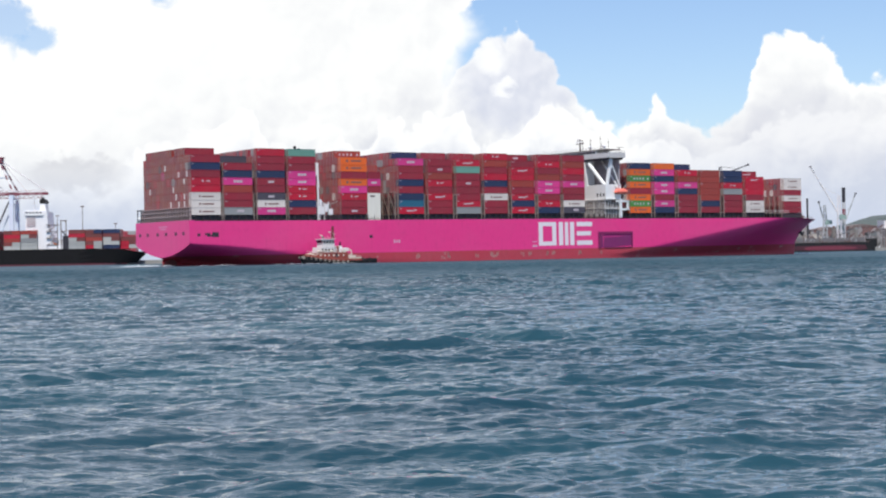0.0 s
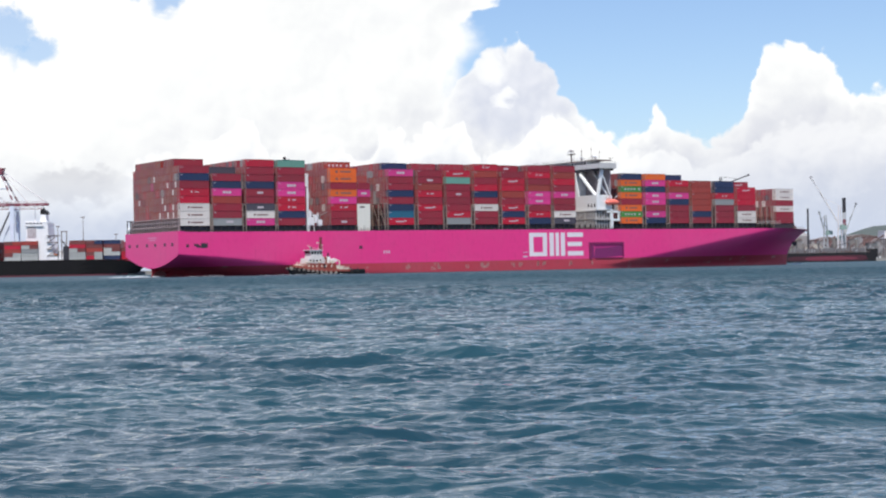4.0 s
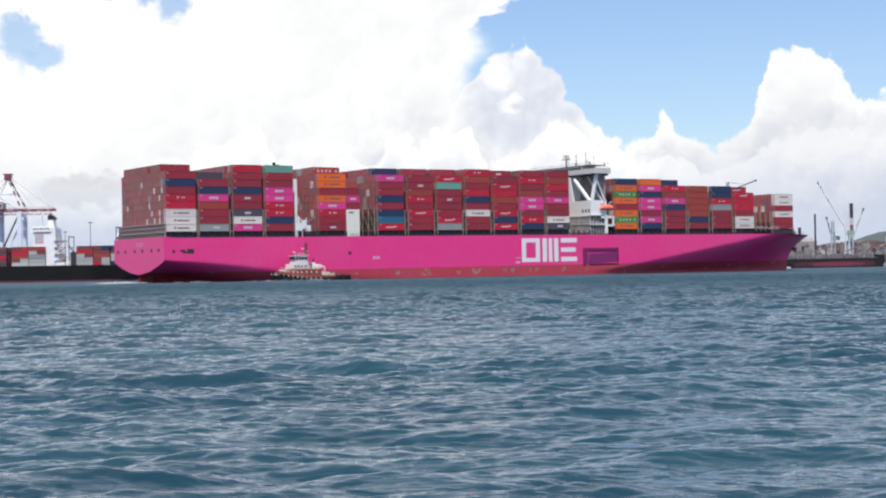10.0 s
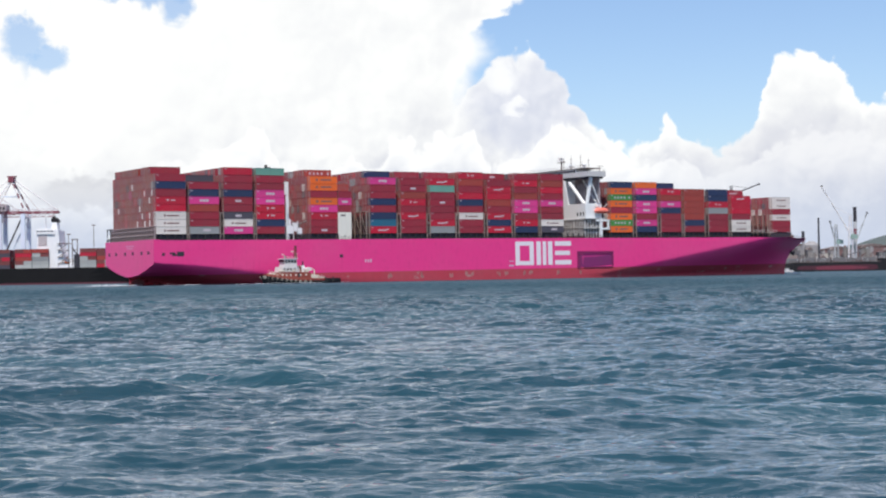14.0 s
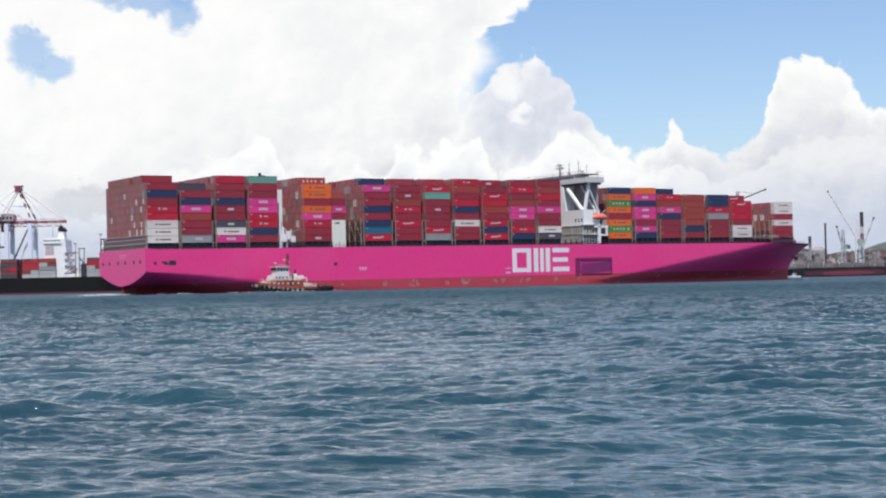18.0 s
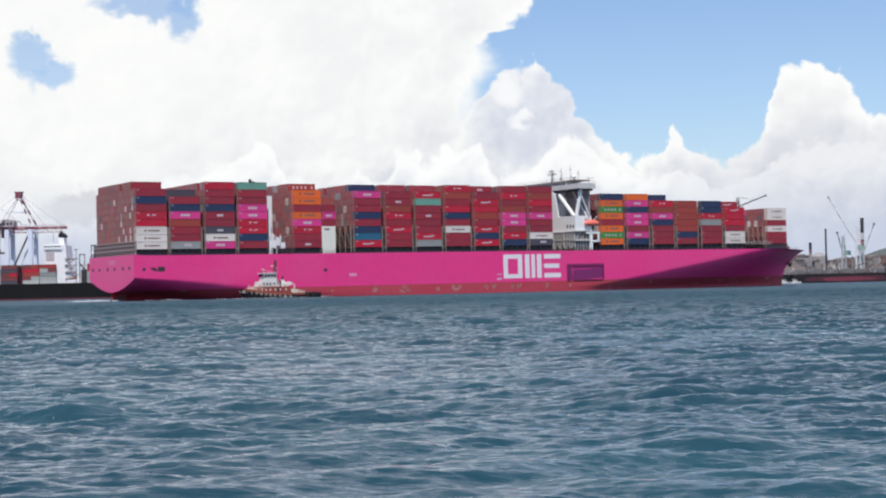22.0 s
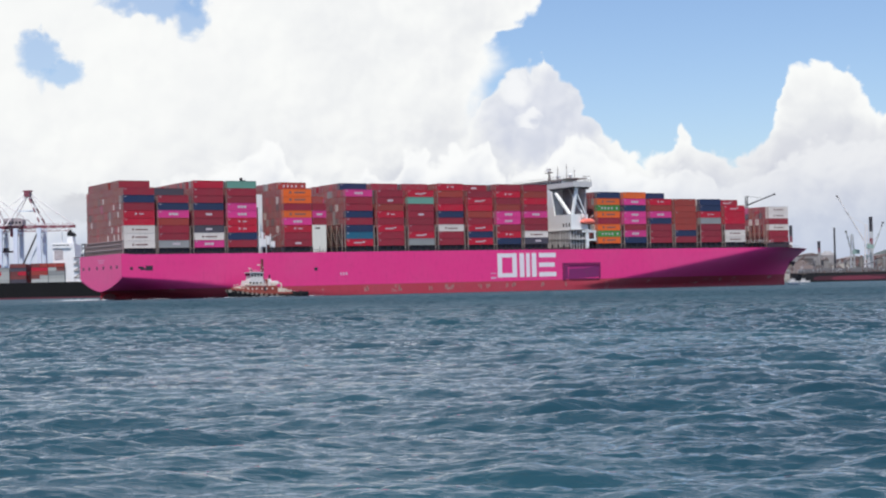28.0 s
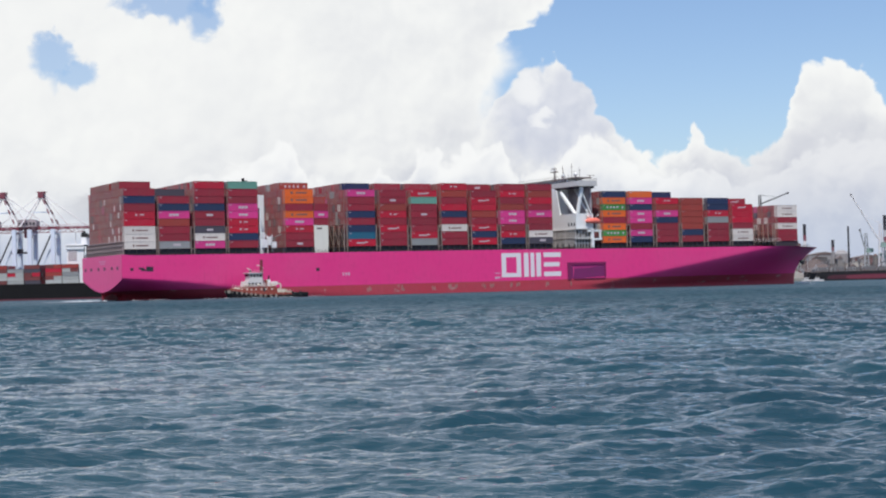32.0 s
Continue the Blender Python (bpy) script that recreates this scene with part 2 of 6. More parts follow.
# ---- materials ----
def surface(name, colour, rough=0.5, metal=0.0, worn=0.25, scale=0.5, streaks=0.0, grain=6.0, bump=0.05, ribs=0.0, spread=0.0, dirt=(0.10, 0.07, 0.055), coat=0.0, scuff=0.0):
    """Painted or bare surface: broad fading and fine grain, streaks of rust that run down, ribs of corrugated steel, and a spread from piece to piece."""
    m = bpy.data.materials.new(name)
    m.use_nodes = True
    n = Nodes(m.node_tree)
    out = n.add("ShaderNodeOutputMaterial")
    b = n.add("ShaderNodeBsdfPrincipled")
    n.link(b.outputs[0], out.inputs[0])
    place = n.add("ShaderNodeTexCoord").outputs["Object"]
    broad = n.noise(place, scale, 4.0, 0.6)
    fine = n.noise(place, grain, 3.0, 0.6)
    base = (*colour, 1)
    pale = tuple(min(1.0, c * 0.8 + 0.10 * max(colour)) for c in colour)
    c = n.mix(n.math("MULTIPLY", n.smooth(broad, 0.35, 0.75), worn), base, (*pale, 1))
    c = n.mix(n.math("MULTIPLY", n.smooth(fine, 0.45, 0.8), worn * 0.6), c, (*(v * 0.62 for v in colour), 1))
    if streaks:
        runs = n.noise(n.vector("MULTIPLY", place, (1.4, 1.4, 0.09)), 1.0, 5.0, 0.65)
        c = n.mix(n.math("MULTIPLY", n.smooth(runs, 0.52, 0.78), streaks), c, (*dirt, 1))
    if scuff:
        rubs = n.noise(n.vector("MULTIPLY", place, (0.16, 0.16, 0.30)), 1.0, 4.0, 0.6)
        c = n.mix(n.math("MULTIPLY", n.smooth(rubs, 0.62, 0.70), scuff), c, (0.42, 0.30, 0.27, 1))
    if spread:
        chance = n.add("ShaderNodeObjectInfo").outputs["Random"]
        c = n.mix(n.math("MULTIPLY", chance, spread), c, (*(v * 0.45 + 0.02 for v in colour), 1))
    n.link(c, b.inputs["Base Color"])
    b.inputs["Metallic"].default_value = metal
    b.inputs["Specular IOR Level"].default_value = 0.35
    b.inputs["Coat Weight"].default_value = coat
    n.link(n.math("ADD", rough - 0.08, n.math("MULTIPLY", broad, 0.16)), b.inputs["Roughness"])
    relief = n.add("ShaderNodeBump")
    relief.inputs["Strength"].default_value = 0.4
    relief.inputs["Distance"].default_value = bump
    level = fine
    if ribs:
        wave = n.add("ShaderNodeTexWave")
        wave.wave_type, wave.bands_direction, wave.wave_profile = "BANDS", "X", "SIN"
        n.link(place, wave.inputs["Vector"])
        wave.inputs["Scale"].default_value = 0.314 / ribs
        level = n.math("ADD", n.math("MULTIPLY", fine, 0.3), wave.outputs["Fac"])
    n.link(level, relief.inputs["Height"])
    n.link(relief.outputs[0], b.inputs["Normal"])
    return m


MAGENTA = (0.77, 0.040, 0.225)
hull_paint = surface("hull_paint", MAGENTA, 0.42, worn=0.30, scale=0.045, streaks=0.22, grain=0.4, bump=0.03, dirt=(0.25, 0.02, 0.08))
boot_paint = surface("boot_paint", (0.46, 0.045, 0.072), 0.55, scuff=0.65, worn=0.5, scale=0.08, streaks=0.35, grain=0.5, bump=0.03)
deck_paint = surface("deck_paint", (0.055, 0.03, 0.03), 0.7, scale=0.1, grain=1.0)
dark_steel = surface("dark_steel", (0.035, 0.032, 0.04), 0.6, scale=0.2, grain=2.0)
grey_steel = surface("grey_steel", (0.17, 0.13, 0.12), 0.6, worn=0.4, scale=0.3, streaks=0.3, grain=2.0)
white_paint = surface("white_paint", (0.78, 0.78, 0.77), 0.45, worn=0.2, scale=0.12, streaks=0.12, grain=1.5)
logo_white = surface("logo_white", (0.76, 0.68, 0.72), 0.5, worn=0.15, scale=0.1, grain=0.8)
glass_dark = surface("glass_dark", (0.02, 0.022, 0.028), 0.12, worn=0.1)
orange_paint = surface("orange_paint", (0.75, 0.16, 0.08), 0.4)
black_paint = surface("black_paint", (0.010, 0.009, 0.011), 0.65, worn=0.4, scale=0.1, streaks=0.2, grain=1.0)
COLOURS = {
    "D": ("dark red", (0.295, 0.022, 0.041)), "R": ("bright red", (0.50, 0.008, 0.034)), "M": ("magenta", (0.68, 0.04, 0.235)), "N": ("navy blue", (0.020, 0.034, 0.092)),
    "W": ("white", (0.74, 0.66, 0.61)), "O": ("orange", (0.78, 0.130, 0.018)), "G": ("grey", (0.30, 0.30, 0.30)), "T": ("teal green", (0.15, 0.34, 0.27)),
    "L": ("green", (0.06, 0.24, 0.05)), "B": ("brownish red", (0.33, 0.046, 0.036)), "K": ("dark grey", (0.075, 0.065, 0.085)), "C": ("blue teal", (0.02, 0.12, 0.20)),
}
box_paint = {k: surface("container_" + v[0].replace(" ", "_"), v[1], 0.55, worn=0.28, scale=0.25, streaks=0.34, grain=2.5, bump=0.04, ribs=0.28, spread=0.35) for k, v in COLOURS.items()}


def mixed_paint(name):
    """Paint for the joined rest of the containers: each island takes a colour of its own."""
    m = bpy.data.materials.new(name)
    m.use_nodes = True
    n = Nodes(m.node_tree)
    b = n.add("ShaderNodeBsdfPrincipled")
    n.link(b.outputs[0], n.add("ShaderNodeOutputMaterial").inputs[0])
    chance = n.add("ShaderNodeNewGeometry").outputs["Random Per Island"]
    ramp = n.add("ShaderNodeValToRGB")
    ramp.color_ramp.interpolation = "CONSTANT"
    picks = [(0.0, "D"), (0.50, "B"), (0.68, "D"), (0.84, "R"), (0.89, "K"), (0.93, "G"), (0.955, "M"), (0.965, "N"), (0.98, "W")]
    while len(ramp.color_ramp.elements) < len(picks):
        ramp.color_ramp.elements.new(0.5)
    for element, (at, key) in zip(ramp.color_ramp.elements, picks):
        element.position, element.color = at, (*COLOURS[key][1], 1)
    n.link(chance, ramp.inputs[0])
    place = n.add("ShaderNodeTexCoord").outputs["Object"]
    c = n.mix(n.math("MULTIPLY", n.smooth(n.noise(place, 0.8, 5.0, 0.6), 0.4, 0.7), 0.5), ramp.outputs[0], (0.20, 0.11, 0.11, 1))
    n.link(c, b.inputs["Base Color"])
    b.inputs["Roughness"].default_value = 0.55
    return m


mixed_boxes = mixed_paint("container_mixed")


# ---- shapes ----
class Geo:
    """Gathers vertices and faces of one mesh."""

    def __init__(self):
        self.v, self.f = [], []

    def box(self, x0, x1, y0, y1, z0, z1):
        k = len(self.v)
        self.v += [(x, y, z) for z in (z0, z1) for x, y in ((x0, y0), (x1, y0), (x1, y1), (x0, y1))]
        self.f += [tuple(k + i for i in q) for q in ((3, 2, 1, 0), (4, 5, 6, 7), (0, 1, 5, 4), (1, 2, 6, 5), (2, 3, 7, 6), (3, 0, 4, 7))]
        return self

    def tube(self, p, q, r, r2=None, sides=8):
        """A round bar from p to q; four sides make a square one."""
        p, q = Vector(p), Vector(q)
        turn = (q - p).to_track_quat("Z", "Y").to_matrix()
        k = len(self.v)
        for end, radius in ((p, r), (q, r if r2 is None else r2)):
            for i in range(sides):
                a = 2 * math.pi * (i + 0.5) / sides
                self.v.append(tuple(end + turn @ Vector((radius * math.cos(a), radius * math.sin(a), 0))))
        self.f += [(k + i, k + (i + 1) % sides, k + sides + (i + 1) % sides, k + sides + i) for i in range(sides)]
        self.f += [tuple(k + i for i in reversed(range(sides))), tuple(k + sides + i for i in range(sides))]
        return self

    def grid(self, rows, closed=False):
        """A skin over rows of points."""
        k, w = len(self.v), len(rows[0])
        for r in rows:
            self.v += [tuple(p) for p in r]
        for j in range(len(rows) - 1):
            for i in range(w - (0 if closed else 1)):
                self.f.append((k + j * w + i, k + j * w + (i + 1) % w, k + (j + 1) * w + (i + 1) % w, k + (j + 1) * w + i))
        return self

    def prism(self, outline, axis, a, b):
        """An outline of (u, v) drawn along an axis from a to b: 'x' takes (y, z), 'y' (x, z), 'z' (x, y)."""
        k, w = len(self.v), len(outline)
        for d in (a, b):
            for u, v in outline:
                self.v.append({"x": (d, u, v), "y": (u, d, v), "z": (u, v, d)}[axis])
        self.f += [(k + i, k + (i + 1) % w, k + w + (i + 1) % w, k + w + i) for i in range(w)]
        self.f += [tuple(k + i for i in reversed(range(w))), tuple(k + w + i for i in range(w))]
        return self

    def mesh(self, name, material, smooth=False, fittings=None, second=None):
        """The mesh; fittings are further shapes of a second material."""
        m = bpy.data.meshes.new(name)
        k = len(self.v)
        more = fittings.f if fittings else []
        m.from_pydata(self.v + (fittings.v if fittings else []), [], self.f + [tuple(k + i for i in f) for f in more])
        m.materials.append(material)
        if fittings:
            m.materials.append(second)
            for face in m.polygons[len(self.f):]:
                face.material_index = 1
        bm = bmesh.new()
        bm.from_mesh(m)
        bmesh.ops.recalc_face_normals(bm, faces=bm.faces)
        bm.to_mesh(m)
        bm.free()
        if smooth:
            m.shade_smooth()
        return m


def part(name, geo, material, parent, label="", smooth=False):
    """One mesh object under a thing or a part."""
    data = geo if isinstance(geo, bpy.types.Mesh) else geo.mesh(name, material, smooth)
    ob = new(name, data)
    ob.parent = parent
    return tagged(ob, label)


def thing(name, label, category, group="", kind="", at=None):
    ob = tagged(new(name), label, category, group, kind)
    if at is not None:
        ob.matrix_world = at
    return ob


def pieces(name, boxes, material, parent, label=""):
    """One small part for each box."""
    for q in boxes:
        part(name, Geo().box(*q), material, parent, label)


# ---- the sea ----
def smoothstep(x):
    x = min(1.0, max(0.0, x))
    return x * x * (3 - 2 * x)


def sea_material():
    m = bpy.data.materials.new("sea_water")
    m.use_nodes = True
    n = Nodes(m.node_tree)
    b = n.add("ShaderNodeBsdfPrincipled")
    n.link(b.outputs[0], n.add("ShaderNodeOutputMaterial").inputs[0])
    place = n.add("ShaderNodeTexCoord").outputs["Object"]
    broad = n.noise(place, 0.06, 4.0, 0.6)
    c = n.mix(n.smooth(broad, 0.35, 0.7), (0.0115, 0.040, 0.058, 1), (0.018, 0.061, 0.081, 1))
    n.link(c, b.inputs["Base Color"])
    b.inputs["IOR"].default_value = 1.333
    off = n.vector("LENGTH", place, (0, 0, 0))
    n.link(n.smooth(off, 80.0, 300.0, 0.02, 0.58), b.inputs["Roughness"])
    stretched = n.vector("MULTIPLY", place, (0.40, 1.75, 1.0))
    ripple = n.noise(stretched, 2.6, 3.0, 0.55)
    fine = n.noise(stretched, 10.0, 3.0, 0.6)
    level = n.math("ADD", n.math("MULTIPLY", ripple, 0.044), n.math("MULTIPLY", fine, 0.018))
    level = n.math("MULTIPLY", level, n.smooth(off, 24.0, 150.0, 0.85, 4.0))
    relief = n.add("ShaderNodeBump")
    relief.inputs["Strength"].default_value = 1.0
    relief.inputs["Distance"].default_value = 1.0
    n.link(level, relief.inputs["Height"])
    n.link(relief.outputs[0], b.inputs["Normal"])
    return m


def swell(x, y):
    """Height of the chop: crossing wind waves of many lengths, sharpened at their crests."""
    rng = np.random.default_rng(4)
    z = np.zeros_like(x)
    for i in range(66):
        length = 0.135 * 1.055 ** i
        turn = math.pi / 2 + 0.15 + rng.normal(0, 0.28)
        k = 2 * math.pi / length
        phase = rng.uniform(0, 2 * math.pi)
        height = 0.0118 * length ** 0.74 * (1.0 if length < 1.3 else (1.3 / length) ** 0.48) * (1 - 0.34 * math.exp(-(math.log(length / 0.55) / 0.5) ** 2) + 0.34 * smoothstep((length - 0.6) / 0.8) + 0.12 * math.exp(-(math.log(length / 0.2) / 0.35) ** 2))
        c, s = math.cos(turn), math.sin(turn)
        w = np.sin(k * (x * c + y * s) + phase + 1.3 * np.sin(0.21 * k * (x * s - y * c) + 2 * phase))
        z += height * (0.75 * w + 0.22 * (w * w - 0.5))
    # gusts: ruffled and slacker patches
    return z * (1 + 0.25 * np.sin(0.23 * x + 1.9 * np.sin(0.061 * y)) * np.sin(0.105 * y + 1.3 * np.sin(0.13 * x)))


def make_sea():
    far = [0.0]
    r = 3.0
    while r < 4800:
        far.append(r)
        d = max(r - 16.0, 0.0)
        r += 1.0 if d < 9 else max(0.04, min(d * d / 30000, 0.10 if d < 110 else 0.22 if d < 200 else 0.5 if d < 420 else 1e9, r * 0.25))
    rr = np.array(far)
    a = np.concatenate([np.radians(np.linspace(-19.5, 19.5, 450)), np.radians(np.linspace(22, 338, 52))])
    n_r, n_a = len(rr), len(a)
    R, A = np.meshgrid(rr, a, indexing="ij")
    X, Y = R * np.sin(A), R * np.cos(A)
    calm = np.clip((700 - R) / 300, 0, 1)
    rougher = 0.93 + 0.60 * np.clip((R - 45) / 90, 0, 1)   # the water near the shore lies in the lee
    Z = swell(X, Y) * calm * rougher
    co = np.stack([X, Y, Z], -1).reshape(-1, 3)
    i, j = np.meshgrid(np.arange(n_r - 1), np.arange(n_a), indexing="ij")
    j2 = (j + 1) % n_a
    quads = np.stack([i * n_a + j, (i + 1) * n_a + j, (i + 1) * n_a + j2, i * n_a + j2], -1).reshape(-1, 4)
    m = bpy.data.meshes.new("water")
    m.vertices.add(len(co))
    m.vertices.foreach_set("co", co.ravel())
    m.loops.add(quads.size)
    m.loops.foreach_set("vertex_index", quads.ravel().astype(np.int32))
    m.polygons.add(len(quads))
    m.polygons.foreach_set("loop_start", np.arange(0, quads.size, 4, dtype=np.int32))
    m.update(calc_edges=True)
    m.materials.append(sea_material())
    m.shade_smooth()
    return tagged(new("water", m), "choppy blue-green harbour water with small wind waves", "water", kind="structure")


sea = make_sea()

# ---- the great container ship: x forward, y to port from the near side, z up ----
TRIM = -0.25
LONG, WIDE, DECK = 364.0, 50.6, 17.0
MID = WIDE / 2


def stem(z):
    return 351.3 + 17.6 * max(0.0, z / 17.0) ** 2.2


def half_breadth(x, z):
    """Half the hull's breadth at x along and z up."""
    b = MID
    knuckle = 8.4 - 0.100 * x
    bottom = 3.3 - 16.0 * smoothstep(x / 55.0)
    if z < knuckle:
        k = min(1.0, (knuckle - z) / max(0.2, knuckle - bottom))
        b *= max(0.0, 1 - k ** (1.05 + 0.6 * min(1.0, x / 90))) ** 0.6
    start = 206 + 112 * max(0.0, z / 17.5)
    end = stem(z)
    if x > start:
        k = min(1.0, (x - start) / (end - start))
        b *= max(0.0, 1 - k ** (1.3 + 0.068 * max(0.0, z)))
    return b


def deck_edge(x):
    return DECK + 0.4 * (1 - smoothstep(x / 5.0)) - 0.3 * smoothstep((x - 150) / 120) - 0.5 * smoothstep((x - 300) / 62.0)


def side(x, z):
    """The near side's y at x and z."""
    return MID - half_breadth(x, z)


def hull_skin(low, high, steps):
    """Both sides of the hull between two heights; the top follows the deck's edge where high is None."""
    g = Geo()
    u = [0, 1.5, 4, 8, 13, 20, 28, 37, 47, 58, 70, 85, 105, 140, 180, 205, 212] + [216 + 3.0 * i for i in range(50)]
    for sign in (-1, 1):
        rows = []
        for i in range(steps + 1):
            row = []
            for x in u:
                z = low + ((deck_edge(x) if high is None else high) - low) * i / steps
                last = stem(z)
                xx = x if x < 216 else 216 + (last - 216) * (x - 216) / 147.0
                b = half_breadth(xx, z) if x < 362.9 else 0.0
                row.append((xx, MID + sign * b, z))
            rows.append(row)
        g.grid(rows)
    return g


dull_white = surface("dull_white", (0.62, 0.42, 0.52), 0.6, worn=0.3, scale=0.5)
ship = thing("container_ship", "huge magenta container ship stacked high with containers", "container ship")
BOOT = 3.7
part("hull", hull_skin(BOOT, None, 40), hull_paint, ship, "magenta painted steel hull side", smooth=True)
part("boot_topping", hull_skin(-6.0, BOOT, 14), boot_paint, ship, "scuffed red band along the waterline", smooth=True)
rows = [[(0.0, MID - half_breadth(0, z), z), (0.0, MID + half_breadth(0, z), z)] for z in [3.35 + (deck_edge(0) - 3.35) * (i / 24) ** 1.5 for i in range(25)]]
part("transom", Geo().grid(rows), hull_paint, ship, "flat magenta stern plate, rounded below")
g = Geo()
xs = [0, 4, 9] + [20 + 20 * i for i in range(15)] + [318, 325, 332, 338, 344, 349, 353, 357, 361]
g.grid([[(x, side(x, deck_edge(x)) + 0.3, deck_edge(x) - 0.7), (x, WIDE - side(x, deck_edge(x)) - 0.3, deck_edge(x) - 0.7)] for x in xs])
part("deck", g, deck_paint, ship)

part("rudder", Geo().prism([(0.2, -4), (5.6, -4), (6.0, 1.2), (4.6, 3.0), (1.6, 2.0), (0.0, 0.8)], "y", MID - 0.6, MID + 0.6), surface("wet_antifouling", (0.16, 0.025, 0.03), 0.4, worn=0.5, scale=0.4), ship, "red rudder head below the stern")
# openings and marks on the hull
port_mesh = Geo().box(-0.03, 0.4, -0.9, 0.9, -0.6, 0.6).mesh("mooring_port", dark_steel)
for y in (46.3, 38.8, 29.2, 21.3, 12.2, 5.3):
    part("mooring_port", port_mesh, None, ship).location = (0, y, 12.4)
pieces("stern_writing", [(-0.02, 0.1, 24 - w, 24 + w, z - 0.3, z + 0.3) for z, w in ((15.3, 4.2), (14.4, 3.0))], surface("faint_lettering", (0.72, 0.20, 0.36), 0.6, worn=0.4), ship, "faint pale lettering bar")
def fairlead(x0, x1, z0, z1):
    y = side((x0 + x1) / 2, (z0 + z1) / 2)
    part("fairlead", Geo().box(x0, x1, y - 0.04, y + 0.5, z0, z1), dark_steel, ship, "dark opening in the hull")
for q in ((3.3, 4.4, 11.2, 12.3), (6.5, 8.6, 11.7, 12.4), (7.4, 9.3, 11.1, 11.8), (9.4, 12.2, 10.9, 12.7), (79.6, 81.0, 9.7, 10.9)):
    fairlead(*q)
pieces("hull_mark", [(x, x + 0.65, -0.02, 0.1, 7.6, 8.8) for x in (91.2, 92.4, 93.6)], dull_white, ship, "small pale painted mark")
pieces("draught_mark", [(162.6, 165.4, -0.02, 0.1, 6.9, 7.2), (162.6, 165.2, -0.02, 0.1, 4.8, 5.5)], dull_white, ship)

# emblem: three plain white shapes
def emblem(boxes, label):
    g = Geo()
    for x0, x1, z0, z1 in boxes:
        g.box(x0, x1, -0.025, 0.1, z0, z1)
    part("hull_emblem", g, logo_white, ship, label)
z0, z1 = 5.2, 15.5
emblem(((166.1, 175.9, z0, z0 + 1.8), (166.1, 175.9, z1 - 1.8, z1), (166.1, 168.4, z0 + 1.8, z1 - 1.8), (173.6, 175.9, z0 + 1.8, z1 - 1.8)), "white hollow square painted on the hull")
emblem(((177.3, 179.7, z0, z1), (183.6, 186.0, z0, z1), (180.7, 182.6, z0, z1)), "three white upright bars painted on the hull")
emblem(((187.4, 196.3, z0, z0 + 2.0), (187.4, 195.6, 9.4, 11.3), (187.4, 196.3, z1 - 2.0, z1)), "three white level bars painted on the hull")

# patches of bare, worn paint on the waterline band
worn_pale = surface("worn_pale_paint", (0.44, 0.19, 0.18), 0.75, worn=0.6, scale=0.8, streaks=0.5, grain=3.0)
worn_rng = random.Random(5)
for x in (103.0, 118.5, 133.1, 140.7, 143.9, 157.2, 161.0, 171.0, 174.2, 189.2, 201.6):
    g = Geo()
    for _ in range(5):
        a, c = x + worn_rng.uniform(-1.2, 0.2), worn_rng.uniform(0.5, 1.5)
        w, t = worn_rng.uniform(0.5, 1.1), worn_rng.uniform(1.1, 2.0)
        g.prism([(a, c + 0.2), (a + w * 0.7, c), (a + w, c + t * 0.6), (a + w * 0.6, c + t), (a + 0.1, c + t * 0.8)], "y", -0.02, 0.1)
    part("worn_patch", g, worn_pale, ship, "pale scraped patch on the waterline band")

# pilot door: a framed recess of darker plates; the back plate's shade is put into its colour
dull_paint = surface("dull_magenta", (0.20, 0.018, 0.12), 0.6, worn=0.3, scale=0.2, streaks=0.3, grain=1.0)
door = part("side_door", Geo().prism([(202.6, 3.9), (219.2, 4.6), (219.2, 9.5), (211, 8.5), (203.0, 8.2)], "y", -0.03, 0.2), dull_paint, ship, "dull purple side door in the hull")
g = Geo()
for q in ((199.6, 219.9, 9.9, 11.0), (199.6, 201.2, 3.5, 9.9), (219.2, 219.9, 4.2, 9.9), (203.0, 219.2, 3.7, 4.1)):
    g.box(q[0], q[1], -0.3, 0.1, q[2], q[3])
part("door_frame", g, surface("door_frame_paint", (0.20, 0.015, 0.09), 0.6), door)
part("step", Geo().box(201.3, 202.5, -0.1, 0.1, 4.0, 9.4), dull_paint, door)
part("back_plate", Geo().box(203.0, 219.2, -0.015, 0.1, 8.0, 9.9), surface("shaded_magenta", (0.42, 0.024, 0.17), 0.6, worn=0.3, scale=0.2), door)

# hatch coamings with their stays: the shade below the stacks is put into their near-black colour
coaming = surface("coaming_in_shade", (0.05, 0.04, 0.05), 0.7, scale=0.2, grain=1.5)
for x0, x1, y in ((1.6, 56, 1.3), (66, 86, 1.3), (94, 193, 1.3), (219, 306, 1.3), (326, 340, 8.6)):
    part("hatch_coaming", Geo().box(x0, x1, y, WIDE - y, 16.9, 19.32), coaming, ship, "steel hatch coaming below the stacks, coloured as in shade")
stay_mesh = Geo().box(0, 0.25, 0.5, 1.25, 17.0, 19.1).mesh("coaming_stay", dark_steel)
for i in range(103):
    part("coaming_stay", stay_mesh, None, ship).location.x = 3.0 + 3.05 * i


# railing along the deck's edge
def railing(name, points, height, parent, material, gap=3.0, r=0.045):
    g = Geo()
    for p, q in zip(points, points[1:]):
        p, q = Vector(p), Vector(q)
        count = max(1, round((q - p).length / gap))
        for i in range(count + 1):
            at = p.lerp(q, i / count)
            g.tube(at, at + Vector((0, 0, height)), r, sides=4)
        for k in (0.5, 1.0):
            g.tube(p + Vector((0, 0, height * k)), q + Vector((0, 0, height * k)), r, sides=4)
    return part(name, g, material, parent)


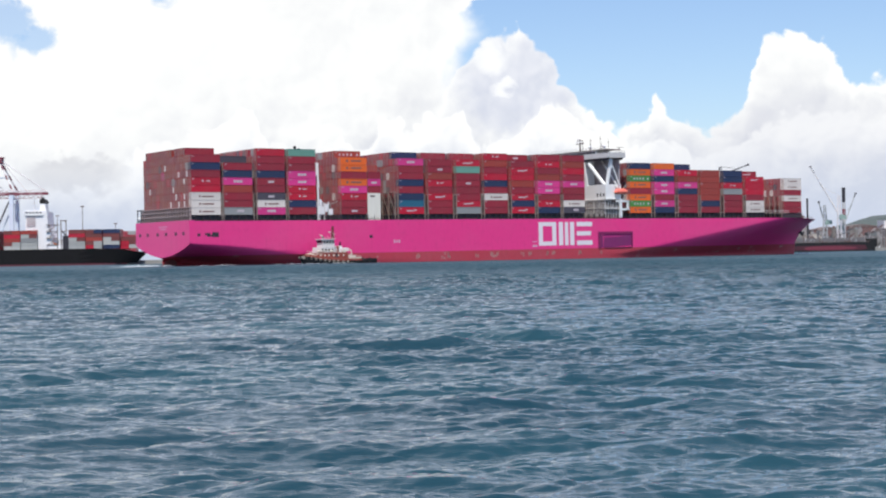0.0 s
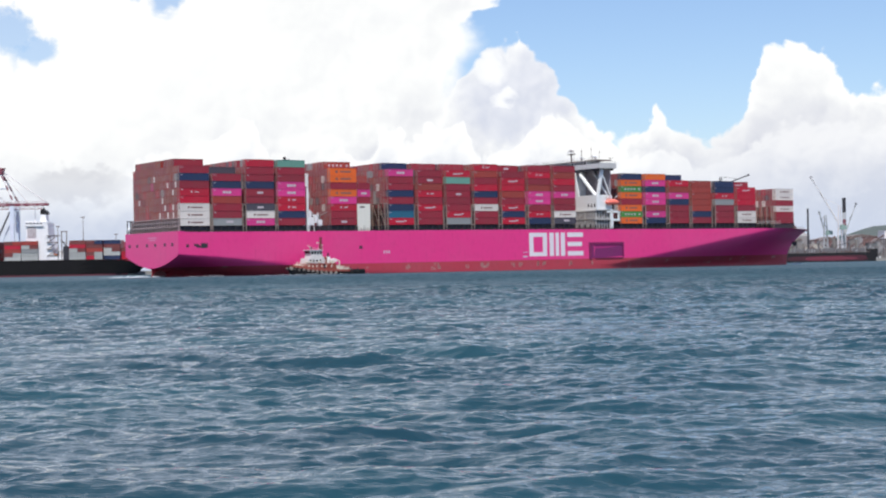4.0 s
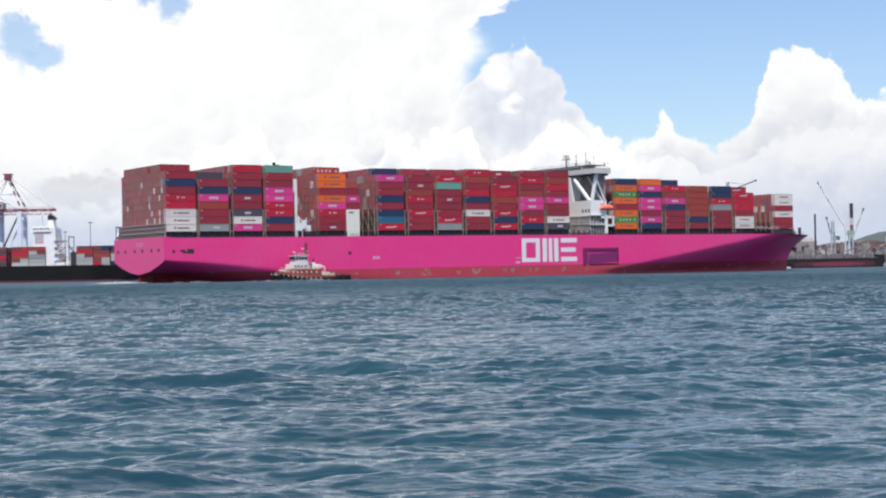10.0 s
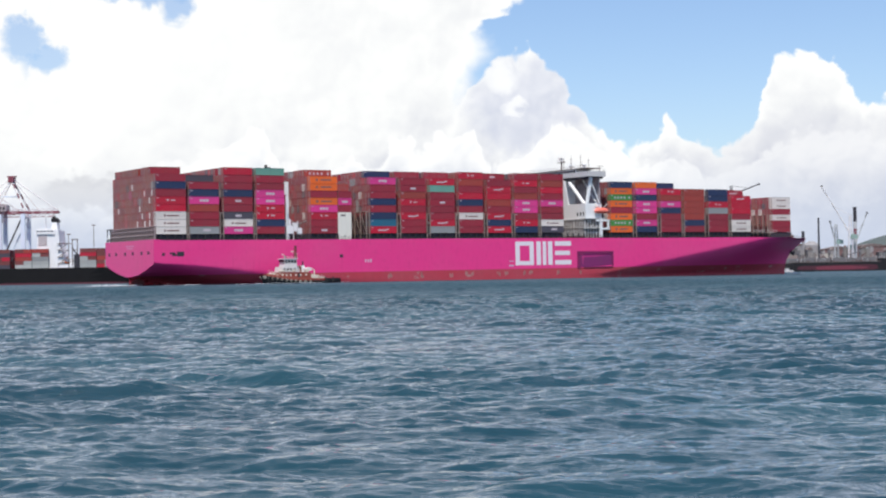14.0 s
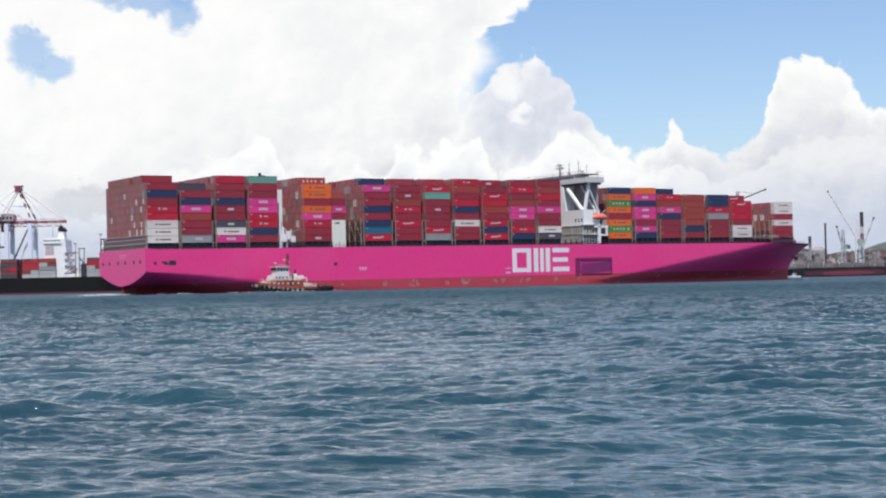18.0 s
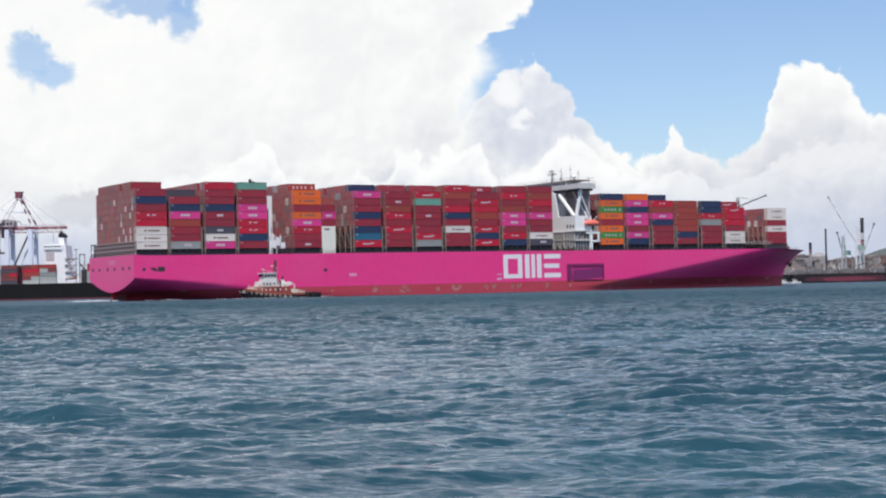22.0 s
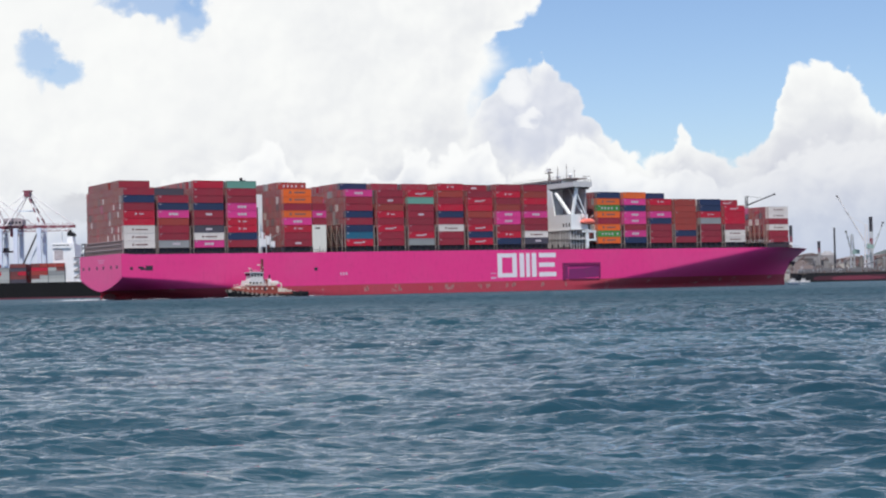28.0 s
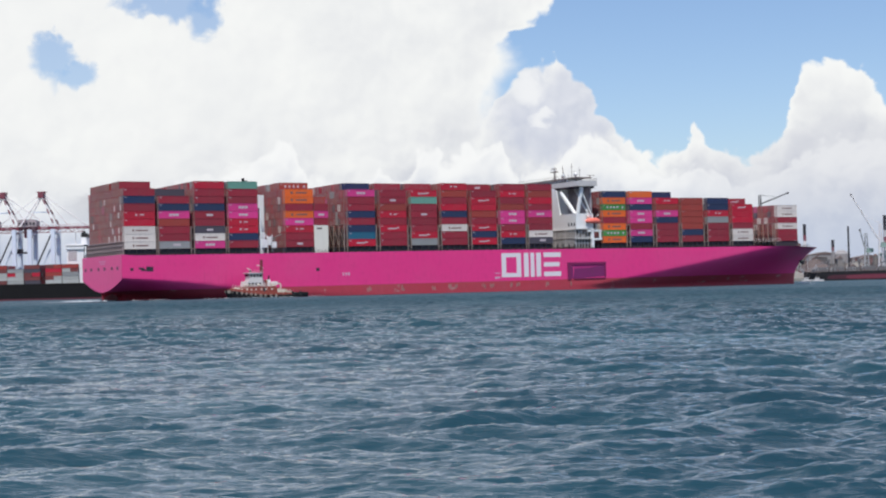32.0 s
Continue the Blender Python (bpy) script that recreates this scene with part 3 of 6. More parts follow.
line = [(x, side(x, deck_edge(x)) + 0.25, deck_edge(x)) for x in (9, 60, 120, 190, 250, 300, 318, 330, 340, 348)]
railing("deck_rail", line, 1.1, ship, dark_steel)
# bulwark of the forecastle, foremast and anchor
part("breakwater", Geo().box(341, 342, 12, 38.6, 16, 18.6), white_paint, ship, "white breakwater on the foredeck")
mast = part("foremast", Geo().tube((346, MID, 16.2), (346, MID, 27.0), 0.45, 0.25), grey_steel, ship)
part("mast_platform", Geo().box(345, 347, MID - 1.4, MID + 1.4, 21.4, 21.8).box(345.4, 346.6, MID - 0.6, MID + 0.6, 21.8, 23.2), dark_steel, mast)
for x, y in ((341.5, 10.5), (343.5, 14), (340.0, 9.0)):
    part("windlass", Geo().tube((x, y - 1, 17.2), (x, y + 1.6, 17.2), 0.85, sides=10).box(x - 0.9, x + 0.9, y - 0.4, y + 0.4, 16.4, 18.0), grey_steel, ship)
an_x, an_z = 355.4, 9.6
an_y = side(an_x, an_z) - 0.5
g = Geo().tube((an_x, an_y + 0.5, an_z + 1.6), (an_x + 0.6, an_y - 0.5, an_z - 1.0), 0.4)
g.tube((an_x - 1.6, an_y - 0.9, an_z + 0.1), (an_x + 0.6, an_y - 0.6, an_z - 1.3), 0.45, 0.6).tube((an_x + 2.4, an_y + 0.3, an_z + 0.3), (an_x + 0.6, an_y - 0.6, an_z - 1.3), 0.45, 0.6)
part("anchor", g, dark_steel, ship, "dark anchor hung at the bow")

# stern: mooring deck with stanchions below the aftmost stack
pale_brown = surface("pale_brown_steel", (0.38, 0.29, 0.28), 0.65, worn=0.5, scale=0.4, streaks=0.4, grain=2.0)
post_mesh = Geo().box(0.7, 1.15, 0, 0.35, 16.0, 22.3).mesh("stanchion", pale_brown)
for i in range(19):
    part("stanchion", post_mesh, None, ship).location.y = 1.0 + 44.6 * i / 18
for z in (19.0, 20.7, 22.2):
    part("stern_beam", Geo().box(0.6, 1.25, 0.8, 46, z, z + 0.3), pale_brown, ship)
part("stern_bulkhead", Geo().box(1.25, 1.38, 0.8, 46, 16.5, 21.9), surface("stern_brown", (0.27, 0.19, 0.18), 0.7, worn=0.6, scale=0.4, streaks=0.6, grain=2.0), ship, "brown weathered bulkhead of the mooring deck")
railing("stern_rail", [(0.3, 0.6, deck_edge(0)), (0.3, WIDE - 0.6, deck_edge(0))], 1.3, ship, grey_steel, gap=2.2)
house = part("mooring_station", Geo().box(0.6, 0.9, 46.6, 46.9, 16.7, 22.3).box(0.6, 0.9, 49.9, 50.2, 16.7, 22.3).box(0.5, 5.5, 46.4, 50.3, 22.3, 22.7).box(5.0, 5.4, 46.6, 46.9, 16.7, 22.3), dark_steel, ship, "dark steel frame at the stern corner")
part("cable_reel", Geo().tube((2, 47, 19.0), (2, 49.6, 19.0), 1.5, sides=12), white_paint, house, "pale cable reel")

# ---- containers ----
TIER, ACROSS, NEAR, BASE = 2.87, 2.47, 0.6, 19.4


bar_steel = surface("worn_bar_steel", (0.34, 0.27, 0.25), 0.6, worn=0.5, scale=0.6, streaks=0.4, spread=0.4)


def container_mesh(length, key):
    """A container's steel box: corner posts, rails, and panels set back between them."""
    g = Geo()
    w, h, e = 2.42, TIER - 0.04, 0.17
    g.box(0.03, length - 0.03, 0.07, w - 0.03, 0.05, h - 0.05)
    for x in (0, length - e):
        for y in (0, w - e):
            g.box(x, x + e, y, y + e, 0, h)
    for z in (0, h - 0.14):
        g.box(e, length - e, 0, 0.12, z, z + 0.14)
        g.box(0, 0.1, e, w - e, z, z + 0.14)
    # corner castings, and the doors' locking bars and handles at the after end
    f = Geo()
    for y in (0.42, 0.86, 1.40, 1.84):
        f.box(-0.05, 0.02, y, y + 0.09, 0.12, h - 0.12).box(-0.06, 0.0, y - 0.1, y + 0.2, 1.0, 1.12)
    for x in (-0.01, length - 0.18):
        for z in (-0.01, h - 0.11):
            f.box(x, x + 0.19, -0.01, 0.16, z, z + 0.12)
    return g.mesh("container", box_paint[key], fittings=f, second=bar_steel)


faded_white = surface("marking_white", (0.74, 0.70, 0.70), 0.6, worn=0.2)
marking_pale = surface("marking_pale", (0.52, 0.44, 0.47), 0.7, worn=0.5, scale=1.0)
marking_dark = surface("marking_dark", (0.20, 0.10, 0.09), 0.6)
box_mesh, mark_mesh = {}, {}


def mark_shape(kind, length):
    """Markings on a container's side, as plain bars."""
    m = marking_pale
    c = length / 2
    bars = {
        "n": ((c - 1.9, c - 0.8, 0.9, 1.8), (c - 0.6, c + 0.5, 0.9, 1.8), (c + 0.7, c + 1.8, 0.9, 1.8)),
        "l": ((c - 1.6, c - 0.9, 1.1, 1.8), (c + 0.1, c + 1.8, 1.2, 1.6)),
        "w": ((c - 2.6, c + 1.2, 1.0, 1.5), (c + 1.2, c + 2.4, 1.3, 1.8)),
        "b": ((c - 1.3, c + 1.3, 0.9, 1.7),),
        "d": tuple((c + d - 0.4, c + d + 0.4, 0.9, 1.8) for d in (-3.6, -1.8, 0, 1.8, 4.6)),
        "t": ((c - 2.9, c - 2.2, 0.9, 1.7), (c - 1.6, c + 3.2, 1.0, 1.5)),
        "o": ((c - 3.6, c - 2.6, 0.9, 1.9), (c - 1.4, c + 3.4, 1.1, 1.7)),
        "c": ((0.5, 1.3, 2.1, 2.35),),
        "g": ((c - 0.6, c + 2.4, 1.0, 1.9),),
    }[kind]
    if kind in "to":
        m = marking_dark
    if kind in "lwdn":
        bars += ((0.4, 1.2, 2.1, 2.35),)
    return [Geo().box(x0, x1, 0.035, 0.08, a, b).mesh("marking", m) for x0, x1, a, b in bars]


def container(x, row, tier, key, mark=".", length=12.19, near=NEAR, base=BASE):
    if (length, key) not in box_mesh:
        box_mesh[length, key] = container_mesh(length, key)
    ob = part("container", box_mesh[length, key], None, ship, COLOURS[key][0] + " steel container")
    ob.location = (x, near + row * ACROSS, base + tier * TIER)
    if mark != ".":
        if (mark, length) not in mark_mesh:
            mark_mesh[mark, length] = mark_shape(mark, length)
        for bar in mark_mesh[mark, length]:
            part("marking", bar, None, ob)
    return ob


# bays: start, colours from the lowest tier up, their markings, tiers of the stacks inboard, colour and marking of the one on top that stands inboard
BAYS = [
    (1.4, "WWWRRDND", "tttcl.cc", 9, "D."), (15.1, "GDDBMND", "gcc.ncc", 8, "K."), (29.4, "MWKDDNDDR", "ntb.bcccc", 9, ""), (43.3, "DNRRMMDDT", "ccllnncc.", 9, ""),
    (67.1, "DDRMODOO", "b.lno.oo", 9, "Bd"), (94.6, "RCNDNDDM", "wccccc.n", 9, "Nc"), (109.1, "DDRDRBDD", "ccw.lcbc", 9, ""), (123.5, "GRDDDDTR", ".wc.b..w", 9, ""),
    (137.9, "DDWDNRDBR", "cct.cc.cl", 9, ""), (152.4, "RNRDBRRD", "wcwc..wc", 9, "Db"), (166.7, "NRDMMBDRD", "clcnn..lc", 9, ""), (180.8, "KWDDMDRBD", "gt..nccc.", 9, ""),
    (219.8, "OLODOLON", "odo.odoc", 8, ""), (234.5, "NMDMMNMO", "cn.nncnc", 8, ""), (249.1, "DDDNMBR", "cc.cn.l", 8, "N."),
    (263.4, "DNBBBBB", "cc..c.c", 7, ""), (278.4, "DDDGRNN", "cc..lc.", 7, ""), (292.9, "WWDRRR", "tt.c.w", 7, "Dw"),
]
# refrigeration units and odd colours among the red ends of the aftmost stack: row, tier
COOLED = {(4, 5), (1, 5), (2, 4), (6, 3), (5, 2), (2, 2), (7, 1), (4, 1), (2, 1), (15, 3), (9, 6)}
ODD_ENDS = {(6, 4): "G", (10, 5): "M", (13, 4): "R", (1, 6): "G", (12, 2): "R"}
cooler_mesh = Geo().box(-0.09, 0.0, 0.55, 1.85, 0.35, 2.55).box(-0.13, -0.09, 0.75, 1.65, 1.6, 2.4).mesh("refrigeration_unit", surface("unit_cream", (0.66, 0.58, 0.54), 0.6, worn=0.4, scale=0.8, streaks=0.3))
rest, rest_bars = Geo(), Geo()


def inner_box(x, y, z, length=12.19):
    """One of the stacks' inner containers, with bars on its doors."""
    rest.box(x, x + length, y, y + 2.42, z + 0.02, z + TIER - 0.02)
    for d in (0.45, 0.95, 1.45, 1.9):
        rest_bars.box(x - 0.05, x + 0.01, y + d, y + d + 0.12, z + 0.12, z + TIER - 0.12)


for x, keys, marks, high, top in BAYS:
    for tier, (key, mark) in enumerate(zip(keys, marks)):
        container(x, 0, tier, key, mark)
    if top:
        container(x, 2, len(keys), top[0], top[1])
    for r in range(1, 18 if x < 5 else 19):
        for t in range(len(keys) if r < 2 else max(high, len(keys)) - (r * 7 + int(x)) % 11 // 10):
            if x < 5:
                if not (r == 2 and t == len(keys)):
                    box = container(x, r, t, ODD_ENDS.get((r, t)) or random.choices("DBKR", (46, 40, 2, 4))[0])
                    if (r, t) in COOLED:
                        part("refrigeration_unit", cooler_mesh, None, box, "cream refrigeration unit on the container's end")
            elif not (top and r == 2 and t == len(keys)):
                y, z = NEAR + r * ACROSS, BASE + t * TIER
                inner_box(x, y, z)
for tier, (key, mark) in enumerate(zip("DDWDWW", "..t.tt")):
    container(327.0, 0, tier, key, mark, near=8.2)
for r in range(1, 13):
    for t in range(6):
        inner_box(327.0, 8.2 + r * ACROSS, BASE + t * TIER)
for tier, key, mark in ((3, "D", "."), (4, "M", "b"), (5, "D", ".")):
    container(79.7, 0, tier, key, mark, length=6.06)
for r in range(1, 19):
    for t in range(7):
        inner_box(79.7, NEAR + r * ACROSS, BASE + t * TIER, 6.06)
tagged(part("inner_cargo", rest.mesh("inner_cargo", mixed_boxes, fittings=rest_bars, second=bar_steel), None, ship, "tight stacks of mostly rust-red containers"), kind="stuff")

# lashing bridges in the gaps between the bays
lash = surface("lashing_paint", (0.30, 0.23, 0.20), 0.65, worn=0.4, scale=0.4, streaks=0.3, grain=2.0)


lash_posts = {}


def lashing_bridge(x, wide, high=8.3, near=0.35, far=WIDE - 0.35, first=19.3):
    """Walkways across the ship on two rows of posts."""
    g = Geo()
    for k in (0.0, 0.5, 1.0):
        g.box(x, x + wide, near, far, first + high * k - 0.12, first + high * k + 0.06)
    b = part("lashing_bridge", g, lash, ship, "grey-brown steel lashing bridge between stacks")
    if high not in lash_posts:
        lash_posts[high] = Geo().box(0, 0.3, 0, 0.35, 17.0, first + high).mesh("post", lash)
    for i in range(11):
        for xx in (x, x + wide - 0.3):
            part("post", lash_posts[high], None, b).location = (xx, near + (far - near - 0.35) * i / 10, 0)
    return b


for a, b in zip(BAYS, BAYS[1:]):
    x = a[0] + 12.19
    gap = b[0] - x
    if gap < 3:
        lashing_bridge(x + 0.25, gap - 0.5)
wide_bridge = lashing_bridge(92.4, 1.6, 9.0)
for i in range(5):
    y = 0.6 + 4.92 * i
    part("cross_brace", Geo().tube((92.5, y, 19.4), (92.5, y + 4.6, 27.8), 0.10, sides=4), lash, wide_bridge)
    part("cross_brace", Geo().tube((92.5, y + 4.6, 19.4), (92.5, y, 27.8), 0.10, sides=4), lash, wide_bridge)
lashing_bridge(323.6, 1.6, 8.5, 8.2, WIDE - 8.2)
part("platform", Geo().box(306.5, 323.4, 2.0, WIDE - 2, 18.9, 19.2), lash, ship)
railing("platform_rail", [(306.5, 2.1, 19.2), (323.4, 2.1, 19.2)], 1.1, ship, faded_white, gap=1.8)

# engine casing, funnel and the gear at its foot
casing = part("engine_casing", Geo().box(57.2, 61.6, 9.0, 41, 17, 40.5), white_paint, ship, "white engine casing between the stacks")
part("funnel", Geo().box(57.6, 61.2, 19, 31, 40.5, 45.6), hull_paint, casing)
for y in (21, 24, 27):
    part("exhaust_pipe", Geo().tube((59.4, y, 45.6), (59.0, y, 48.2 if y == 24 else 47.0), 0.7, 0.6), black_paint, casing, "black exhaust pipe")
g = Geo().box(56.4, 57.0, 1.0, 1.4, 17, 34.8).box(56.4, 57.0, 5.6, 6.0, 17, 34.8).box(56.3, 57.1, 1.0, 6.0, 34.4, 34.9).box(56.5, 56.9, 1.2, 5.8, 24, 34.4)
part("side_screen", g, white_paint, ship, "white upright screen beside the casing")
g = Geo().box(57.4, 61.6, 1.2, 4.8, 21.6, 21.9).box(57.4, 57.7, 1.2, 1.5, 17, 25.5).box(61.3, 61.6, 1.2, 1.5, 17, 24.5).box(59.4, 59.7, 1.2, 1.5, 17, 23.8).tube((57.6, 1.3, 25.4), (61.5, 1.3, 22.0), 0.14, sides=4)
g.box(57.3, 61.7, 1.1, 1.4, 23.2, 23.5)
part("stair_tower", g, faded_white, ship, "white steel stair and platform")
for q in ((56.9, 59.3, 0.9, 2.6, 19.3, 22.6), (59.6, 60.9, 0.8, 2.2, 20.2, 23.6), (61.2, 63.2, 0.9, 2.4, 19.2, 21.6), (57.3, 58.3, 1.0, 2.4, 22.6, 25.0)):
    part("deck_unit", Geo().box(*q).box(q[0] + 0.2, q[1] - 0.2, q[2] - 0.08, q[2], q[4] + 0.3, (q[4] + q[5]) / 2), faded_white, ship, "white deck machinery box")
part("store_crane", Geo().tube((62.6, 2.2, 17), (62.6, 2.2, 23.5), 0.45).tube((62.6, 2.2, 23.2), (65.9, 2.0, 24.6), 0.28, sides=6), grey_steel, ship)

# white ventilation house forward of the orange stack
vent = part("vent_house", Geo().box(79.4, 85.5, 0.5, 6.5, 17, 27.9), surface("cream_paint", (0.74, 0.70, 0.62), 0.5, worn=0.2, streaks=0.15), ship, "cream-white house between the stacks")
g = Geo()
for i in range(4):
    g.box(78.4, 79.6, 0.8, 2.4, 19.6 + 2.1 * i, 19.8 + 2.1 * i)
g.box(78.5, 78.7, 0.8, 1.0, 17, 27.5).box(79.2, 79.4, 0.8, 1.0, 17, 27.5)
part("ladder", g, grey_steel, vent)
part("louvre", Geo().box(80.6, 82.8, 0.46, 0.6, 26.3, 27.0), grey_steel, vent)

# ---- bridge house ----
pale_steel = surface("pale_grey_steel", (0.54, 0.52, 0.51), 0.6, worn=0.4, scale=0.3, streaks=0.3, grain=2.0)
bridge = part("bridge_house", Geo().box(206, 215, 1.5, WIDE - 1.5, 25.6, 32.4), white_paint, ship, "white bridge house across the ship")
part("house_base", Geo().box(206.4, 214.6, 2.0, WIDE - 2.0, 17, 25.6), surface("storey_grey", (0.20, 0.17, 0.155), 0.7, worn=0.5, scale=0.3, streaks=0.4), bridge, "dark grey lower storeys behind open framing")
for z in (19.2, 21.6, 25.3):
    part("frame_rail", Geo().box(205.2, 214.8, 1.2, 1.5, z, z + 0.3), pale_steel, bridge)
for i in range(7):
    x = 205.3 + 1.55 * i
    part("frame_post", Geo().box(x, x + 0.28, 1.15, 1.45, 17, 25.5), pale_steel, bridge, "pale steel post of the open framing")
for i in range(3):
    x = 205.6 + 3.1 * i
    part("frame_brace", Geo().tube((x, 1.3, 21.8), (x + 2.9, 1.3, 25.2), 0.13, sides=4), pale_steel, bridge)
part("side_platform", Geo().box(205.0, 217.5, 0.4, 2.0, 21.2, 21.45).box(205.0, 215.0, 0.4, 2.0, 25.5, 25.75), pale_steel, bridge)
part("upper_house", Geo().box(206, 215, 18.5, WIDE - 18.5, 32.4, 44.4), white_paint, bridge)
part("wing_screen", Geo().box(213.6, 214.2, 1.2, 18.5, 32.4, 44.0), surface("screen_grey", (0.33, 0.30, 0.32), 0.6, worn=0.4, scale=0.2, streaks=0.3), bridge, "dark grey screen below the wing")
part("house_buttress", Geo().prism([(18.5, 44.0), (18.5, 32.4), (14.2, 32.4), (16.6, 43.0)], "x", 206.0, 206.5), white_paint, bridge)
wing = part("bridge_wing", Geo().box(206.0, 216.0, -0.8, WIDE + 0.8, 44.4, 45.3).box(206.0, 216.0, -0.8, -0.5, 45.3, 46.8).box(206.0, 206.3, -0.5, WIDE + 0.5, 45.3, 46.6).box(215.7, 216, -0.5, WIDE + 0.5, 45.3, 46.6), pale_steel, bridge, "long pale grey bridge wing")
part("soffit_beam", Geo().box(206.6, 207.2, 0, WIDE, 43.5, 44.4).box(214.4, 215.0, 0, WIDE, 43.5, 44.4), dark_steel, wing)
part("wheelhouse", Geo().box(207, 215, 9, WIDE - 9, 45.3, 48.2), white_paint, bridge)
pieces("window", [(206.95, 207.1, 9.7 + 2.25 * i, 11.5 + 2.25 * i, 46.7, 47.8) for i in range(14)], glass_dark, bridge, "dark wheelhouse window")
part("roof_deck", Geo().box(206.4, 215.6, 2, WIDE - 2, 48.2, 48.5), grey_steel, bridge)
railing("roof_rail", [(206.5, 2.2, 48.5), (206.5, WIDE - 2.2, 48.5)], 1.1, bridge, grey_steel, gap=2.5)
railing("wing_rail", [(206.1, -0.6, 46.8), (215.9, -0.6, 46.8)], 0.9, bridge, grey_steel, gap=1.6)
pieces("porthole", [(205.96, 206.1, y, y + 0.9, 27.0, 28.5) for y in (2.6, 4.8, 7.0)], glass_dark, bridge)
pieces("cabin_window", [(205.96, 206.1, y, y + 1.1, z, z + 1.0) for z in (36, 39, 42) for y in (20.8, 23.2, 25.6)], glass_dark, bridge)
for p, q, r in (((206.7, 3.2, 32.2), (206.7, 13.8, 42.2), 0.85), ((207.4, 2.4, 32.2), (208.9, 1.0, 43.6), 0.9), ((209.2, 0.9, 41.5), (213.4, 0.9, 32.2), 0.32), ((212.8, 2.0, 32.2), (212.8, 12, 43.6), 0.4)):
    part("wing_brace", Geo().tube(p, q, r, sides=10), white_paint, bridge, "white tubular brace below the wing")
part("brace_end", Geo().tube((208.9, 1.0, 43.2), (207.9, 1.0, 43.9), 0.95, 0.6, sides=10), white_paint, bridge)
for y in (6, 14, 22):
    g = Geo()
    for i in range(7):
        yy = y - 4 + 1.2 * i
        g.box(205.4, 205.7, yy, yy + 0.25, 18, 25.2)
    g.box(205.3, 206.4, y - 4.2, y + 3.6, 21.6, 21.8).box(205.3, 206.4, y - 4.2, y + 3.6, 25.2, 25.5)
    part("lashing_frame", g, pale_steel, bridge)
# masts and aerials on the roof
main = part("radar_mast", Geo().tube((211, MID, 48.4), (211, MID, 54.6), 0.45, 0.25).box(210.4, 211.6, MID - 2.6, MID + 2.6, 52.2, 52.5).box(210.6, 211.4, MID - 1.6, MID + 1.6, 53.8, 54.0), grey_steel, bridge)
part("radar_scanner", Geo().box(210.2, 210.5, MID - 2.2, MID + 2.2, 53.0, 53.5).box(210.2, 210.5, MID - 1.4, MID + 1.4, 54.2, 54.5), white_paint, main)
for x, y, z, r in ((210, 3.8, 53.2, 0.10), (209, 8.4, 55.0, 0.13), (212, 11.0, 52.0, 0.10), (208, 14.0, 54.5, 0.12), (211, 18.0, 53.0, 0.1), (209, 21, 54, 0.12)):
    part("aerial", Geo().tube((x, y, 48.4), (x, y, z), r, r * 0.6, sides=6).box(x - 0.1, x + 0.1, y - 0.7, y + 0.7, z - 1.6, z - 1.4), grey_steel, bridge)
for x, y in ((209.5, 6.2), (209.5, 16.2)):
    g = Geo()
    rings = [[(x + 0.9 * math.cos(a) * math.cos(e), y + 0.9 * math.sin(a) * math.cos(e), 50.0 + 0.9 * math.sin(e)) for a in [2 * math.pi * i / 12 for i in range(12)]] for e in [math.pi * (j / 8 - 0.5) for j in range(9)]]
    g.grid(rings, closed=True).tube((x, y, 48.4), (x, y, 49.3), 0.3)
    part("radome", g, white_paint, bridge, smooth=True)
part("wing_light", Geo().box(212.5, 212.7, -0.6, -0.4, 46.8, 49.2).box(211.2, 215.2, -0.6, -0.4, 49.0, 49.2), grey_steel, bridge)

# lifeboat in its davits, and the accommodation ladder
g = Geo()
rings = []
for i in range(13):
    k = -1 + i / 6
    w = max(0.02, (1 - abs(k) ** 3.0)) ** 0.6
    rings.append([(214.3 + 4.0 * k, 0.6 + 1.35 * w * math.cos(a), 28.9 + (1.25 + 0.35 * math.sin(a)) * w * math.sin(a)) for a in [2 * math.pi * j / 14 for j in range(14)]])
lifeboat = part("lifeboat", g.grid(rings, closed=True), surface("lifeboat_paint", (0.80, 0.17, 0.12), 0.4, worn=0.3), ship, "orange-red enclosed lifeboat on davits", smooth=True)
part("lifeboat_cabin", Geo().box(211.6, 213.0, 0.0, 1.2, 29.8, 30.9), surface("lifeboat_top", (0.78, 0.40, 0.34), 0.5), lifeboat)
for x in (211.2, 217.0):
    part("davit", Geo().tube((x, 2.4, 24.5), (x, 2.2, 31.0), 0.25, sides=6).tube((x, 2.2, 31.0), (x, 0.3, 31.9), 0.22, sides=6), white_paint, ship, "white lifeboat davit")
g = Geo().box(213.1, 214.5, 0.3, 1.0, 17.2, 25.6).box(211.0, 218.6, 0.3, 0.7, 24.3, 25.2).box(214.5, 218.6, 0.3, 0.7, 20.6, 21.5).box(217.4, 218.3, 0.3, 0.8, 20.6, 25.2)
part("ladder_frame", g, white_paint, ship, "white gangway frame at the ship's side")
part("boat_deck", Geo().box(209, 219, 0.8, 6, 24.2, 24.6).box(209, 219, 0.8, 1.0, 24.6, 25.1), grey_steel, ship)


